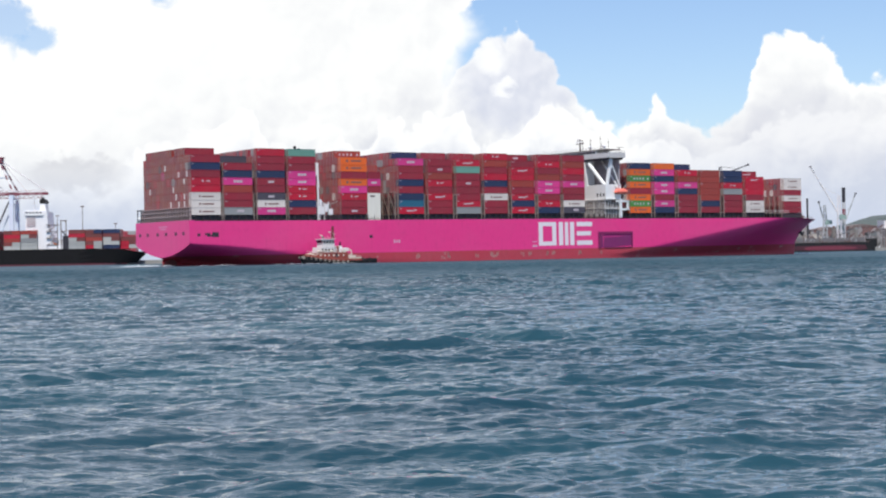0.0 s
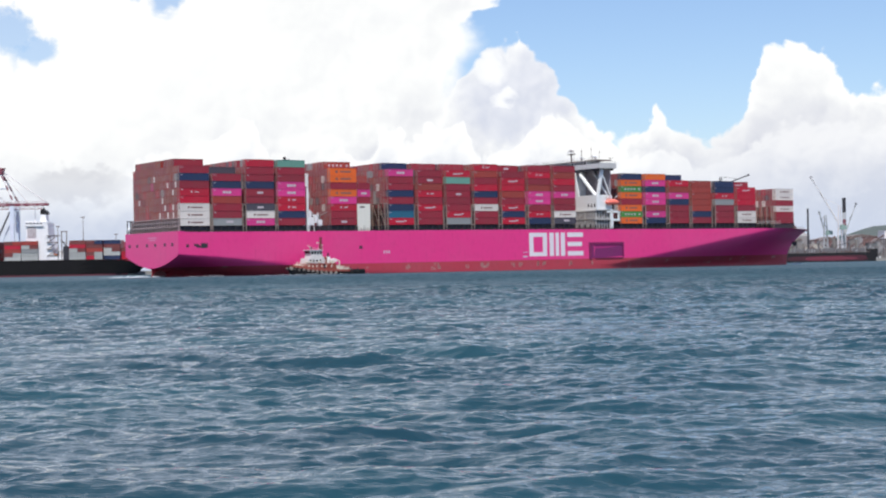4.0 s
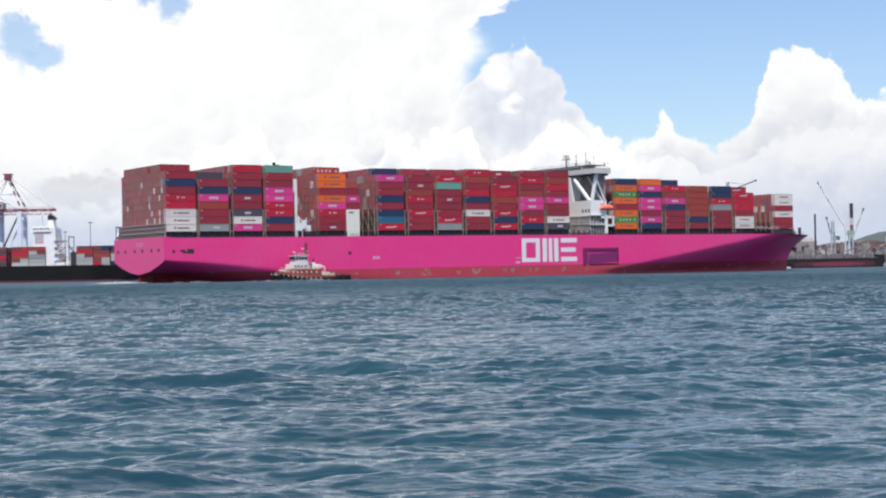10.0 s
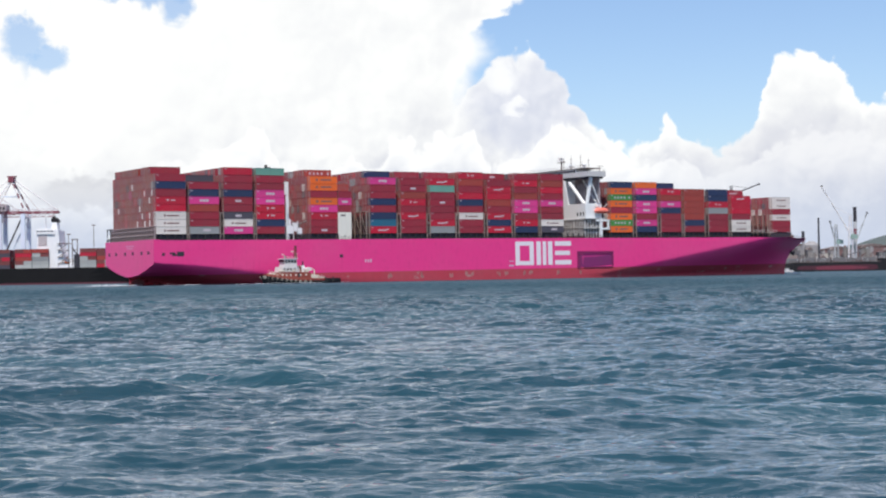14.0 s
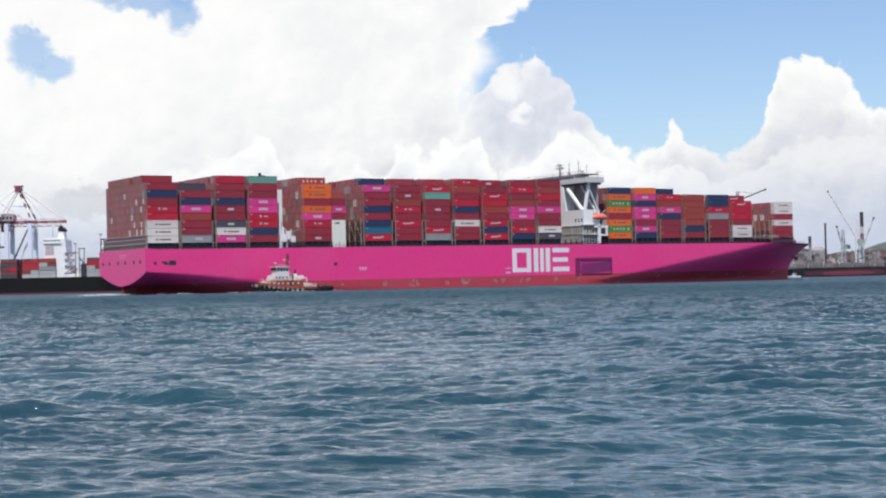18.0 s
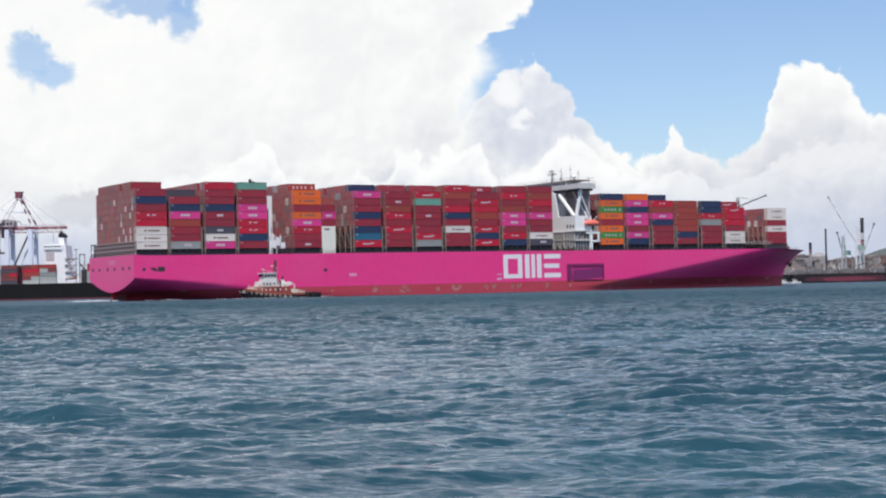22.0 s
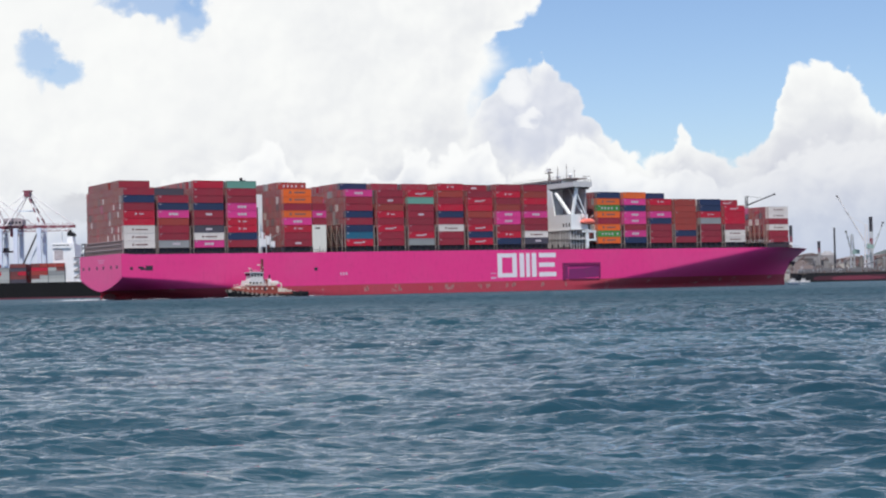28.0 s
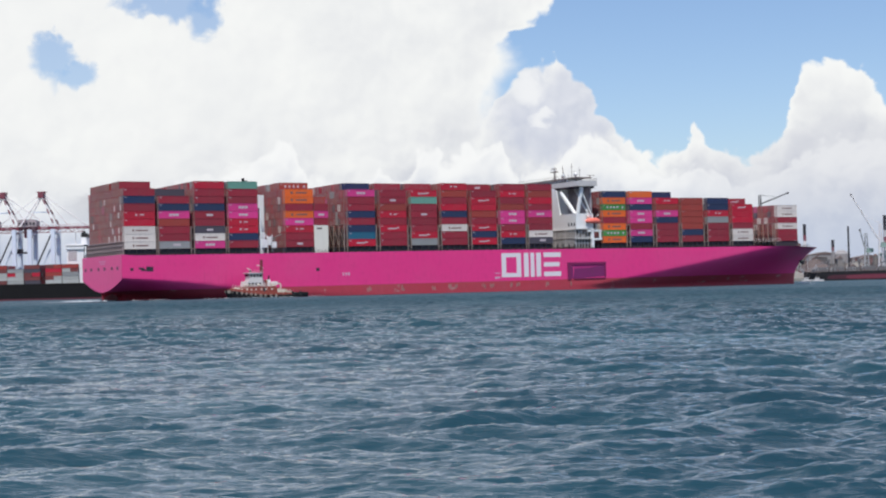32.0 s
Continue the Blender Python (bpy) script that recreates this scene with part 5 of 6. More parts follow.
def gantry_crane():
    c = thing("gantry_crane", "red and pale blue ship-to-shore gantry crane", "crane", "harbour gantry cranes")
    for x in (0.0, -17.2):
        for y in (0, 16):
            part("leg", Geo().box(x - 1.5, x + 1.5, y - 1.1, y + 1.1, 3.0, 52), crane_pale, c, "pale blue steel leg")
    for y in (0, 16):
        part("brace", Geo().tube((0, y, 51), (-15, y, 19), 0.6, sides=6), dark_steel if y == 0 else crane_pale, c, "dark diagonal brace" if y == 0 else "pale blue diagonal brace")
        part("portal_beam", Geo().box(-16.8, -0.5, y - 0.7, y + 0.7, 17.5, 19.2), crane_pale, c)
        part("a_frame_leg", Geo().tube((1.2, y, 54), (-9.5, 8 + (y - 8) * 0.25, 76.5), 0.62, sides=6), faded_white, c, "white A-frame leg with red bands")
        part("back_leg", Geo().tube((-24.5, y, 54), (-10.5, 8 + (y - 8) * 0.25, 76.5), 0.5, sides=6), faded_white, c)
    for x in (0.0, -17.2):
        part("cross_beam", Geo().box(x - 0.8, x + 0.8, 0, 16, 48.5, 50.5), crane_pale, c)
    part("girder", Geo().box(-44, 2, 5.5, 7, 52.0, 54.2).box(-44, 2, 9, 10.5, 52.0, 54.2), crane_red, c, "red main girder")
    boom = Geo()
    boom.box(2, 24.5, 5.5, 7, 52.2, 54.0).box(2, 24.5, 9, 10.5, 52.2, 54.0)
    part("boom", boom, crane_red, c, "red boom over the water")
    pieces("stripe", [(x, x + 2.2, 5.35, 5.45, 52.3, 53.9) for x in (-36, -24, -8, 4.5, 11.5, 18.5)], surface("faded_band", (0.38, 0.23, 0.25), 0.6, worn=0.5), c, "faded pale band on the girder")
    g = Geo()
    for i in range(10):
        x = -40 + 6.2 * i
        g.tube((x, 6.2, 52.2), (x + 3.1, 6.2, 49.9), 0.2, sides=4).tube((x + 3.1, 6.2, 49.9), (x + 6.2, 6.2, 52.2), 0.2, sides=4)
    g.box(-40, 22, 6.0, 6.4, 49.6, 50.0)
    part("girder_truss", g, crane_red, c, "thin truss below the girder")
    for y in (0, 16):
        p, q = Vector((1.2, y, 54)), Vector((-9.5, 8 + (y - 8) * 0.25, 76.5))
        for k in (0.10, 0.42, 0.74):
            part("leg_stripe", Geo().tube(p.lerp(q, k), p.lerp(q, k + 0.15), 0.72, sides=6), band_red, c, "dull red band on the A-frame leg")
    for y in (1.5, 14.5):
        part("tie_beam", Geo().tube((-4.0, 8 + (y - 8) * 0.6, 65), (-17.0, 8 + (y - 8) * 0.6, 65), 0.3, sides=4), crane_pale, c)
    part("machinery_house", Geo().prism([(-27, 54.2), (-13, 54.2), (-13, 58.6), (-15, 59.6), (-25, 59.6), (-27, 58.6)], "y", 3.0, 13.0), surface("machinery_grey", (0.37, 0.31, 0.32), 0.6, worn=0.5, scale=0.3, streaks=0.4), c, "grey machinery house on the girder")
    pieces("house_louvre", [(-26 + 2.6 * i, -24.4 + 2.6 * i, 2.9, 3.0, 55.4, 57.4) for i in range(5)], dark_steel, c)
    part("head", Geo().box(-12.0, -8.0, 4.5, 11.5, 75.5, 79.5).box(-13.2, -6.8, 6, 10, 79.5, 80.2), crane_red, c, "red mast head")
    g = Geo()
    for q in ((24, 8, 54.2), (10, 8, 54.2)):
        g.tube((-9, 8, 78), q, 0.36, sides=5)
    g.tube((-11, 8, 78), (-43, 8, 54.4), 0.3, sides=4)
    part("stay", g, faded_white, c)
    part("driver_cabin", Geo().box(-23, -17.6, 6.4, 9.6, 46.2, 51.8), crane_red, c, "red cabin below the girder")
    part("spreader", Geo().box(-33, -20, 6.8, 9.2, 34.5, 35.8).box(-28.5, -24.5, 7, 9, 35.8, 38).tube((-28, 8, 38), (-27, 8, 52), 0.1, sides=4).tube((-25, 8, 38), (-24, 8, 52), 0.1, sides=4), dark_steel, c)
    railing("walkway_rail", [(-44, 5.4, 54.2), (24, 5.4, 54.2)], 1.2, c, crane_red, gap=4.0, r=0.08)
    return c


crane = gantry_crane()
for ob in crane.children:
    ob.data.transform(Matrix.Scale(1.036, 4))
crane.matrix_world = pose(-313.0, 1193, 0)
for dx in (-29.7, -74):
    copy_thing(crane, pose(-313.0 + dx, 1193, 0))


def pole(x, y, top):
    p = thing("light_mast", "tall thin grey harbour light mast", "light mast", "harbour light masts", at=pose(x, y, 3))
    part("shaft", Geo().tube((0, 0, 0), (0, 0, top), 0.45, 0.22), grey_steel, p)
    part("lamp_ring", Geo().box(-1.4, 1.4, -0.6, 0.6, top, top + 0.8), grey_steel, p)


for x, top in ((-272, 43), (-246, 29), (-292, 36)):
    pole(x, 1250, top)

# stacked boxes and sheds on the land behind
for i, (x, y, w, hgt, key) in enumerate(((-246, 1240, 40, 24, "N"), (-290, 1240, 45, 14, "D"), (-360, 1240, 60, 17, "D"))):
    g = Geo()
    for r in range(int(w / 6.3)):
        for t in range(int(hgt / 2.9)):
            g.box(x - w / 2 + r * 6.3, x - w / 2 + r * 6.3 + 6.1, y, y + 12, 3 + 2.9 * t, 5.8 + 2.9 * t)
    s = thing("container_block", "block of stacked containers on the quay", "container stack", "container blocks on the quay")
    tagged(part("stacked_boxes", g, mixed_boxes, s), kind="stuff")

# ---- the port beyond the bow ----
dull_walls = [surface("dull_wall", c, 0.8, worn=0.6, scale=0.1, streaks=0.4, grain=0.8) for c in ((0.21, 0.195, 0.19), (0.15, 0.10, 0.095), (0.30, 0.285, 0.285), (0.13, 0.12, 0.125), (0.22, 0.205, 0.195), (0.15, 0.16, 0.165))]
hatch_grey = surface("hatch_grey", (0.17, 0.16, 0.165), 0.75, worn=0.7, scale=0.15, streaks=0.5, grain=0.8)
dock_pale = surface("dock_pale_grey", (0.50, 0.50, 0.51), 0.6, worn=0.4, scale=0.3, streaks=0.3)
bulk = thing("bulk_carrier", "dark bulk carrier with a red lower hull at its berth", "cargo ship", at=Matrix.Translation((325.7, 1500, 0)) @ Matrix.Diagonal((0.885, 1, 1, 1)))
g = Geo()
for sign in (-1, 1):
    g.grid([[(x, 10 + sign * 10 * min(1.0, (x + 2.5) / 16.0) ** 0.5, 3.6 + (8.6 + (3.2 if x > 112 else 0) - 3.6) * k) for x in (-2, 2, 8, 16, 40, 80, 110, 112.5, 119)] for k in (0, 0.5, 1)])
g.grid([[(119, 0, 3.6), (119, 20, 3.6)], [(119, 0, 11.8), (119, 20, 11.8)]])
part("hull", g, black_paint, bulk, "black upper hull")
bulk_red = surface("bulk_red", (0.17, 0.030, 0.052), 0.6, worn=0.5, scale=0.1, streaks=0.4)
part("lower_hull", Geo().prism([(20, 0.02), (100, 0.02), (100, 20), (20, 20)], "z", -2, 3.6), black_paint, bulk)
bulk_maroon = surface("bulk_maroon", (0.070, 0.017, 0.028), 0.65, worn=0.5, scale=0.1, streaks=0.4)
for a, b, c, d, paint in ((20, 64, 1.5, 5.6, bulk_maroon), (50, 108, 0.9, 6.2, bulk_maroon), (40, 88, 1.4, 5.2, bulk_red), (72, 98, 1.9, 4.5, bulk_red)):
    part("red_band", Geo().prism([(a, c + 0.8), (a + 5, c), (b - 6, c + 0.1), (b, c + 1.2), (b - 2, d - 0.6), (b - 9, d), (a + 8, d - 0.2), (a + 1, d - 1.0)], "y", (-0.12 if paint is bulk_maroon else -0.16) - a * 0.0004, 0.1), paint, bulk, "faded red paint along the lower hull")
gear_rng = random.Random(31)
for i in range(64):
    x, y = gear_rng.uniform(6, 116), gear_rng.uniform(0.9, 2.0)
    h = gear_rng.uniform(1.0, 4.2)
    if i % 3:
        part("deck_gear", Geo().box(x, x + gear_rng.uniform(0.6, 2.4), y, y + 0.8, 8.2, 8.3 + h * 0.6), (dock_pale, hatch_grey, dull_walls[1])[i % 3], bulk)
    else:
        part("deck_post", Geo().tube((x, y, 8.2), (x, y, 8.3 + h * 1.5), 0.16, sides=5).box(x - 0.5, x + 0.5, y - 0.2, y + 0.2, 8.2 + h * 1.3, 8.5 + h * 1.3), dock_pale, bulk)
part("stern_bottom", Geo().prism([(1, 7), (8, 1.5), (20, 0.05), (20, 20), (8, 18.5), (1, 13)], "z", -2, 3.6), black_paint, bulk)
part("bow_bottom", Geo().prism([(100, 0.05), (117, 0.05), (119, 10), (117, 20), (100, 20)], "z", -2, 3.6), black_paint, bulk)
part("deck", Geo().box(4, 118, 0.6, 19.4, 7.9, 8.3), grey_steel, bulk)
for i in range(6):
    x = 9 + 16.6 * i
    part("hatch_coaming", Geo().box(x, x + 14.2, 2.2, 17.8, 8.3, 10.6 + 0.3 * (i % 3)), hatch_grey, bulk)
    part("hatch_cover", Geo().prism([(x - 0.4, 10.6), (x + 14.6, 10.6), (x + 13, 12.6 + 0.5 * (i % 2)), (x + 1.5, 12.9)], "y", 2.0, 18.0), hatch_grey, bulk, "weathered grey hatch cover")
    part("vent_post", Geo().tube((x + 15.3, 4, 8.3), (x + 15.3, 4, 13.2 + 1.5 * (i % 2)), 0.5, sides=6).box(x + 14.6, x + 16.0, 3.4, 4.6, 12.6, 13.6), grey_steel, bulk)
for x in (24.6, 57.8, 91.0):
    post = part("deck_crane", Geo().tube((x, 10, 8.3), (x, 10, 19.5), 1.1, 0.9, sides=8).box(x - 1.6, x + 1.6, 8.6, 11.4, 17.5, 20.5), hatch_grey, bulk, "weathered grey deck crane")
    part("jib", Geo().tube((x, 8.4, 18.5), (x - 13.0, 7.5, 15.4), 0.5, 0.35, sides=4).tube((x, 11.6, 18.5), (x - 13.0, 12.5, 15.4), 0.5, 0.35, sides=4), hatch_grey, post)
railing("rail", [(8, 0.8, 8.4), (111, 0.8, 8.4)], 1.2, bulk, grey_steel, gap=4, r=0.1)

# heaps of ore and scrap behind the berth
ore = surface("ore", (0.135, 0.105, 0.10), 0.95, worn=0.7, scale=0.05, grain=0.3, bump=0.5)
scrap = surface("grey_scrap", (0.23, 0.21, 0.19), 0.9, worn=0.8, scale=0.08, grain=0.4, bump=0.5)
for x, y, rx, ry, z, m in ((312, 1540, 24, 26, 14, scrap), (352, 1590, 30, 24, 22, ore), (395, 1600, 42, 28, 19, scrap), (330, 1585, 26, 20, 14, scrap), (440, 1600, 36, 26, 17, ore), (300, 1600, 30, 20, 16, ore)):
    rows = []
    for j in range(7):
        k = j / 6
        rows.append([(x + rx * (1 - k) * math.cos(a) * (1 + 0.12 * noise.noise((x + math.cos(a) * 3, j, math.sin(a) * 3))), y + ry * (1 - k) * math.sin(a), 3 + (z - 3) * (k ** 0.8) + 1.2 * noise.noise((math.cos(a) * 4 + x, math.sin(a) * 4, j)) * (1 if 0 < j < 6 else 0)) for a in [2 * math.pi * i / 36 for i in range(36)]])
    s = thing("stockpile", "rust-brown heap of bulk cargo on the quay" if m is ore else "grey heap of scrap on the quay", "stockpile", "heaps on the far quay")
    tagged(part("heap", Geo().grid(rows, closed=True), m, s, smooth=False), kind="stuff")


# chimneys
def chimney(x, y, top, r, bands, label):
    c = thing("chimney", label, "chimney", "port chimneys", at=pose(x, y, 3))
    for z0, z1, m in bands:
        part("band", Geo().tube((0, 0, z0), (0, 0, z1), r - 0.0006 * z0, sides=12), m, c)
    part("rim", Geo().tube((0, 0, top - 0.6), (0, 0, top), r * 1.15, sides=12), dark_steel, c)


chimney(378, 1555, 50, 0.9, ((0, 50, dark_steel),), "slim dark steel chimney")
chimney(427.5, 1605, 62, 1.8, ((0, 33, dock_pale), (33, 40, crane_red), (40, 47, dock_pale), (47, 62, dark_steel)), "pale chimney with a red band and a dark top")
chimney(373, 1600, 38, 1.5, ((0, 14, dull_walls[3]), (14, 27, dull_walls[2]), (27, 31, band_red), (31, 38, dark_steel)), "short grey chimney with a dark top")
chimney(347, 1610, 55, 1.6, ((0, 30, grey_steel), (30, 38, faded_white), (38, 44, crane_red), (44, 55, dark_steel)), "chimney with white band and dark top")


# luffing dock cranes
house_green = surface("machine_house_green", (0.26, 0.36, 0.32), 0.6, worn=0.5, scale=0.3, streaks=0.4)
dock_green = surface("dock_crane_grey", (0.44, 0.45, 0.46), 0.6, worn=0.4, scale=0.3, streaks=0.3)


def dock_crane(x, y, reach, rise, tower, turn=1, grey=dock_green, foot=0.7, thick=1.0):
    c = thing("dock_crane", "grey lattice dock crane with a raised jib", "crane", "dock cranes")
    g = Geo()
    for a, b in ((-3, -3), (3, -3), (3, 3), (-3, 3)):
        g.tube((a * 0.8, b * 0.8, 0), (a * 0.3, b * 0.3, tower), 0.45, 0.3, sides=4)
    part("tower", g, grey, c)
    g = Geo()
    for k in range(5):
        z, z2 = tower * k / 5, tower * (k + 1) / 5
        w, w2 = 2.4 - 1.5 * k / 5, 2.4 - 1.5 * (k + 1) / 5
        g.tube((-w, -w, z), (w2, -w2, z2), 0.2, sides=4).tube((w, -w, z), (-w2, -w2, z2), 0.2, sides=4)
    part("bracing", g, grey, c)
    part("machine_house", Geo().prism([(-3 * turn - 3, tower * 0.55), (-3 * turn + 3.5, tower * 0.55), (-3 * turn + 3.5, tower * 0.55 + 4), (-3 * turn - 2, tower * 0.55 + 4.8)], "y", -2.5, 2.5), grey if grey is dark_steel else house_green, c, "" if grey is dark_steel else "faded green machine house")
    g = Geo()
    for s in (-1, 1):
        g.tube((2 * turn, s * 1.2, tower * foot), (reach * turn, s * 0.3, rise), 0.55 * thick, 0.4 * thick, sides=4)
        g.tube((0, s * 1.0, tower), (reach * turn * 0.5 + turn, s * 0.5, (tower * foot + rise) / 2 + 1.5), 0.14, sides=4)
    for k in range(9):
        x0 = 2 + (reach - 2) * k / 9
        z0 = tower * foot + (rise - tower * foot) * k / 9
        x1, z1 = 2 + (reach - 2) * (k + 1) / 9, tower * foot + (rise - tower * foot) * (k + 1) / 9
        g.tube((x0 * turn, -1.2 + k * 0.1, z0), (x1 * turn, 1.2 - k * 0.1, z1), 0.3, sides=4)
    jib = part("jib", g, grey, c, "slender raised jib")
    for k in (0.52, 0.86):
        p, q = Vector((2 * turn, 0, tower * foot)), Vector((reach * turn, 0, rise))
        part("jib_band", Geo().tube(p.lerp(q, k), p.lerp(q, k + 0.13), 0.75, sides=4), dark_steel, jib, "dark band on the jib")
    part("jib_head", Geo().box(reach * turn - 0.9, reach * turn + 0.9, -0.6, 0.6, rise - 1.0, rise + 0.8), dark_steel, c)
    c.matrix_world = pose(x, y, 3)


dock_crane(414, 1572, 28, 82, 53, -1, grey=faded_white, thick=1.2)
dock_crane(403, 1585, 6, 47, 44, -1)
dock_crane(419, 1580, 14, 55, 34, 1)
dock_crane(296, 1575, 28, 85.5, 84, 1, grey=dark_steel, foot=0.9, thick=1.7)
dock_crane(335, 1600, 14, 56, 30, -1)


# sheds and tanks of the port
dull_red = surface("dull_red", (0.20, 0.115, 0.11), 0.8, worn=0.6, scale=0.08, streaks=0.4)
def shed(x, y, w, d, hgt, m, label, pitched=True):
    s = thing("warehouse", label, "warehouse", "port warehouses", at=pose(x, y, 3))
    part("wall", Geo().box(-w / 2, w / 2, 0, d, 0, hgt), m, s)
    part("roof", Geo().prism([(-w / 2 - 0.5, hgt), (0, hgt + (3.0 if pitched else 0.6)), (w / 2 + 0.5, hgt)], "y", -0.5, d + 0.5), grey_steel, s)
    part("door", Geo().box(-w / 6, w / 6, -0.1, 0.1, 0, hgt * 0.6), dark_steel, s)


shed(374, 1640, 34, 30, 24, dull_walls[2], "pale warehouse with a grey roof")
shed(420, 1640, 30, 30, 20, dull_red, "rust-red shed behind the berth")
shed(455, 1640, 46, 30, 22, dull_red, "rust-red shed behind the berth")
shed(478, 1600, 22, 24, 28, faded_white, "pale port building with a flat roof", False)
shed(330, 1650, 40, 30, 17, grey_steel, "grey shed behind the berth")
for i in range(14):
    shed(485 + 30 * i, 1640 + 37 * (i % 3), 24, 20, 12 + 5 * ((i * 7) % 4), (faded_white, grey_steel, crane_red)[i % 3], "low harbour building on the far quay", i % 2 == 0)
rng = random.Random(11)
for i in range(46):
    x = 322 + 4.3 * i + rng.uniform(-4, 4)
    hgt, w = rng.uniform(7, 21), rng.uniform(5, 15)
    y = 1576 + rng.uniform(0, 60)
    kind = i % 4
    if kind < 2:
        shed(x, y, w, 12, hgt, dull_walls[i % 6], "weathered building in the crowded port", kind == 0)
    elif kind == 2:
        t = thing("silo", "weathered round silo in the port", "silo", "port silos", at=pose(x, y, 3))
        part("drum", Geo().tube((0, 0, 0), (0, 0, hgt), w * 0.32, sides=16), dull_walls[(i + 2) % 6], t)
        part("cap", Geo().tube((0, 0, hgt), (0, 0, hgt + 2), w * 0.32, w * 0.1, sides=16), dull_walls[(i + 3) % 6], t)
    else:
        t = thing("conveyor", "rusty lattice conveyor bridge over the port", "conveyor", "port conveyors", at=pose(x, y, 3))
        part("gantry", Geo().tube((-w, 0, hgt * 0.5), (w, 0, hgt * 1.25), 0.9, sides=4), dull_walls[1], t)
        for dx in (-w * 0.8, w * 0.8):
            part("trestle", Geo().tube((dx, 0, 0), (dx, 0, hgt * (0.88 + 0.36 * dx / w)), 0.35, sides=4), dull_walls[3], t)
tank = thing("storage_tank", "white domed storage tank", "tank", at=pose(386, 1620, 3))
part("shell", Geo().tube((0, 0, 0), (0, 0, 24), 9, sides=24), dull_walls[2], tank)
part("dome", Geo().tube((0, 0, 24), (0, 0, 28), 9, 3, sides=24), dull_walls[2], tank)
# the yard between the berth and the sheds: crates, hoppers, pipes and small gantries, too many to count
yard_rng = random.Random(23)
yard = [Geo() for _ in range(4)]
for i in range(760):
    g = yard[i % 4]
    x, y = 306 + 200 * yard_rng.random(), 1567 + 30 * yard_rng.random()
    w, h = yard_rng.uniform(0.8, 4.5), yard_rng.uniform(1.5, 9.0)
    z = 3 + yard_rng.uniform(0, 13) * (0.6 + 0.4 * math.sin(x / 17))
    pick = i % 7
    if pick < 3:
        g.box(x, x + w, y, y + w, 3, max(4.5, z * 0.75 + h * 0.4))
    elif pick < 5:
        g.tube((x, y, 3), (x, y, z + h), 0.22, 0.16, sides=5).tube((x - w, y, z + h * 0.8), (x + w, y, z + h * 0.7), 0.18, sides=4)
    elif pick == 5:
        g.tube((x, y, 3), (x + w * 2, y, z + h * 0.6), 0.3, sides=4).tube((x + w * 4, y, 3), (x + w * 2, y, z + h * 0.6), 0.3, sides=4)
    else:
        g.prism([(x, z * 0.5 + 2), (x + w, z * 0.5 + 2), (x + w * 1.4, z * 0.5 + 5), (x - w * 0.4, z * 0.5 + 5)], "y", y, y + w).tube((x + w / 2, y, 3), (x + w / 2, y, z * 0.5 + 2), 0.3, sides=4)
for g, m, label in zip(yard, (dull_walls[2], dull_walls[0], dull_red, dock_pale), ("pale crates and gear crowding the yard", "grey crates and gear crowding the yard", "rusty crates and gear crowding the yard", "white poles and gear crowding the yard")):
    tagged(part("yard_gear", g, m, None, label), category="yard clutter", kind="stuff")
# small white work boats before the berth
for x, turn in ((318, 24), (328, -16)):
    b = thing("work_boat", "small white work boat near the berth", "boat", "work boats", at=pose(x, 1470, 0, 0, 0, turn))
    part("hull", Geo().prism([(-5, -1.6), (3, -1.6), (5.5, 0), (3, 1.6), (-5, 1.6)], "z", -0.5, 1.5), tug_white, b)
    part("cabin", Geo().box(-2.4, 1.2, -1.1, 1.1, 1.5, 3.7), tug_white, b)
    part("cabin_window", Geo().box(-2.0, 0.9, -1.16, -1.05, 2.6, 3.3), glass_dark, b)
    part("mast", Geo().tube((-1, 0, 3.7), (-1, 0, 7), 0.12, sides=6), grey_steel, b)


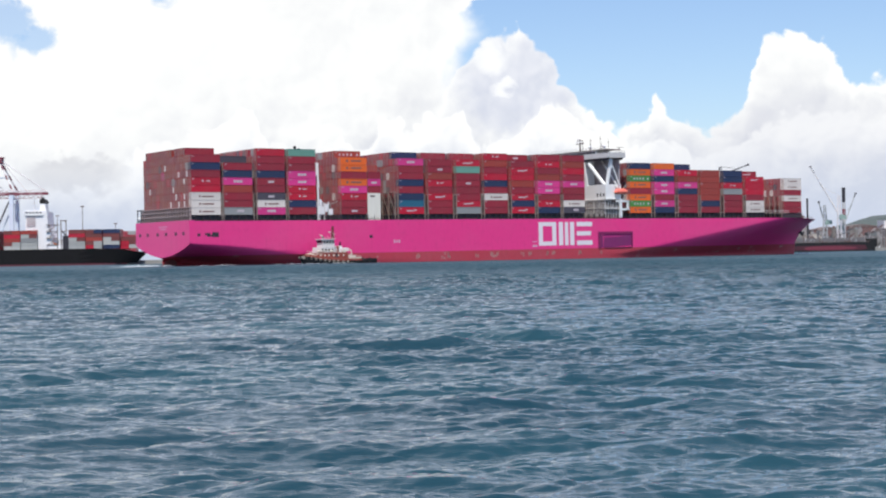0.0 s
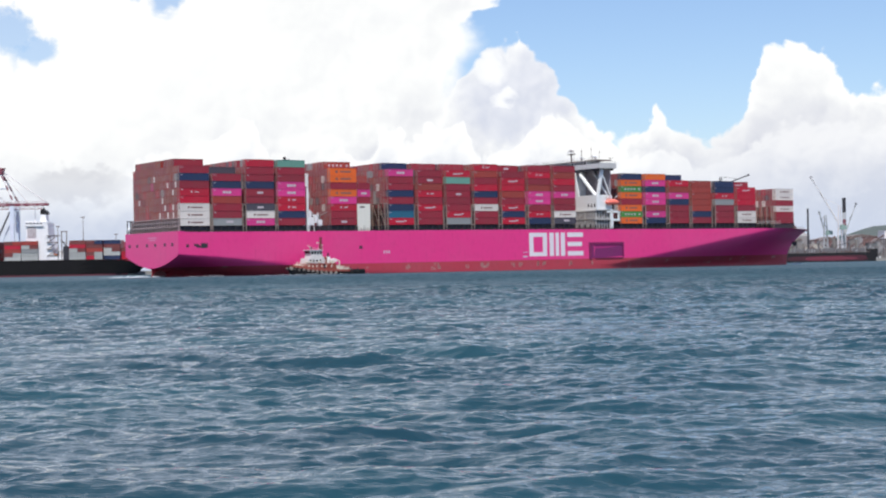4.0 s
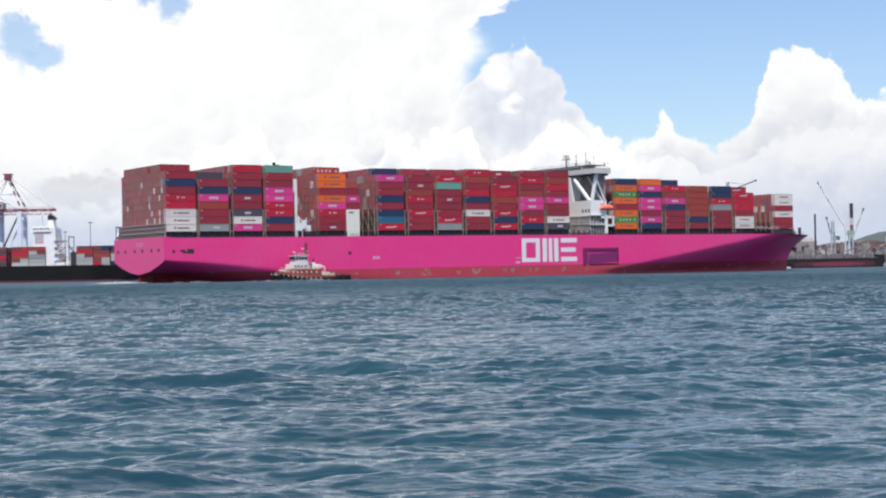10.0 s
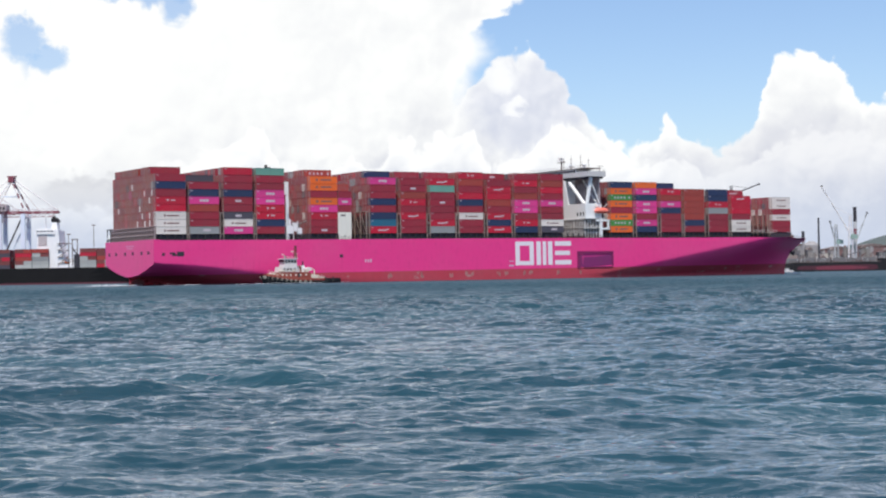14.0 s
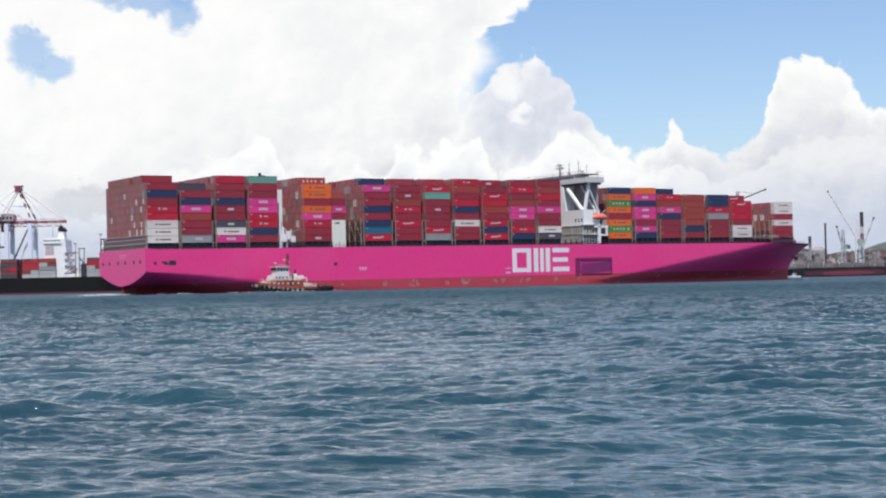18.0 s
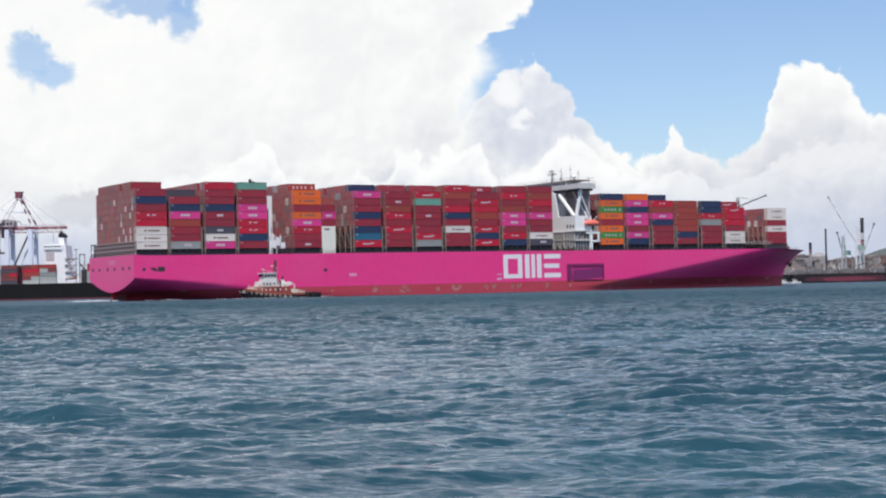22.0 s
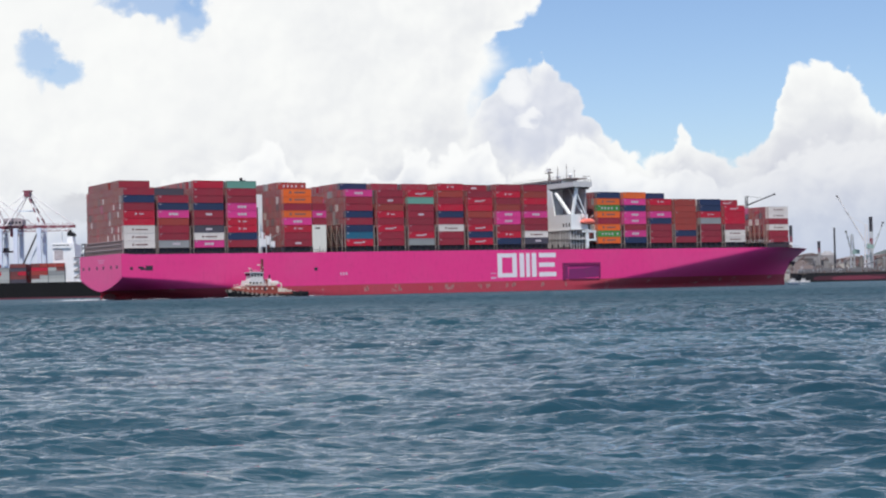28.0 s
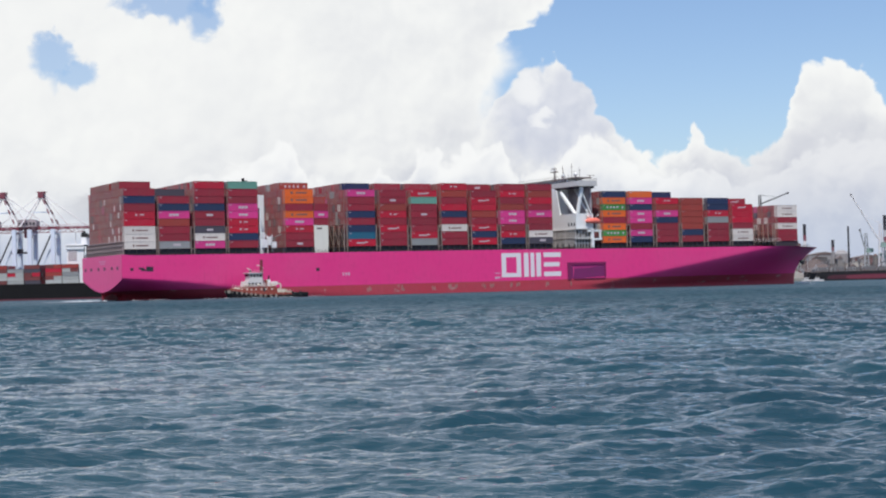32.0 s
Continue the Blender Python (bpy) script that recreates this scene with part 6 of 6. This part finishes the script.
# ---- what moves ----
def motions():
    way = [
        (0.0, pose(-89.27, 595.08, 0, 0, TRIM, 33.524)),
        (2.0, pose(-91.45, 595.10, 0, 0, TRIM, 33.561)),
        (3.5, pose(-93.15, 595.09, 0, 0, TRIM, 33.500)),
        (5.5, pose(-95.52, 594.94, 0, 0, TRIM, 33.345)),
        (7.5, pose(-98.10, 594.32, 0, 0, TRIM, 33.071)),
        (9.5, pose(-100.75, 593.41, 0, 0, TRIM, 32.777)),
        (11.5, pose(-103.27, 592.57, 0, 0, TRIM, 32.553)),
        (13.5, pose(-105.62, 591.84, 0, 0, TRIM, 32.424)),
        (14.5, pose(-106.89, 591.23, 0, 0, TRIM, 32.294)),
        (16.5, pose(-109.61, 589.77, 0, 0, TRIM, 31.960)),
        (18.5, pose(-112.04, 588.98, 0, 0, TRIM, 31.754)),
        (20.5, pose(-114.18, 589.28, 0, 0, TRIM, 31.657)),
        (22.5, pose(-116.51, 589.50, 0, 0, TRIM, 31.444)),
        (24.5, pose(-119.05, 588.95, 0, 0, TRIM, 31.107)),
        (25.5, pose(-120.31, 588.51, 0, 0, TRIM, 30.954)),
        (27.5, pose(-122.79, 587.60, 0, 0, TRIM, 30.694)),
        (29.5, pose(-125.19, 586.77, 0, 0, TRIM, 30.454)),
        (32.0, pose(-128.07, 585.87, 0, 0, TRIM, 30.137)),
    ]
    walk(ship, way)
    walk(wash, [(t, m @ pose(0, 0, 0, 0, -TRIM, 0)) for t, m in way])
    walk(tug, [
        (0.0, pose(-39.25, 616.82, 0, 0, 0, 213.52)),
        (2.0, pose(-41.67, 616.73, 0, 0, 0, 213.56)),
        (3.5, pose(-43.52, 616.55, 0, 0, 0, 213.50)),
        (5.5, pose(-46.05, 616.12, 0, 0, 0, 213.34)),
        (7.5, pose(-48.83, 615.06, 0, 0, 0, 213.07)),
        (9.5, pose(-51.72, 613.68, 0, 0, 0, 212.78)),
        (11.5, pose(-54.50, 612.43, 0, 0, 0, 212.55)),
        (13.5, pose(-56.99, 611.47, 0, 0, 0, 212.42)),
        (14.5, pose(-58.30, 610.71, 0, 0, 0, 212.29)),
        (16.5, pose(-61.04, 608.87, 0, 0, 0, 211.96)),
        (18.5, pose(-63.56, 607.81, 0, 0, 0, 211.75)),
        (20.5, pose(-65.95, 607.85, 0, 0, 0, 211.66)),
        (22.5, pose(-68.55, 607.69, 0, 0, 0, 211.44)),
        (24.5, pose(-71.33, 606.64, 0, 0, 0, 211.11)),
        (25.5, pose(-72.66, 606.01, 0, 0, 0, 210.95)),
        (27.5, pose(-75.17, 604.82, 0, 0, 0, 210.69)),
        (29.5, pose(-77.76, 603.63, 0, 0, 0, 210.45)),
        (32.0, pose(-80.93, 602.26, 0, 0, 0, 210.14)),
    ])
    walk(sea, [(0.0, pose(7, -16, 0)), (32.0, pose(-7, -34, 0))])


motions()
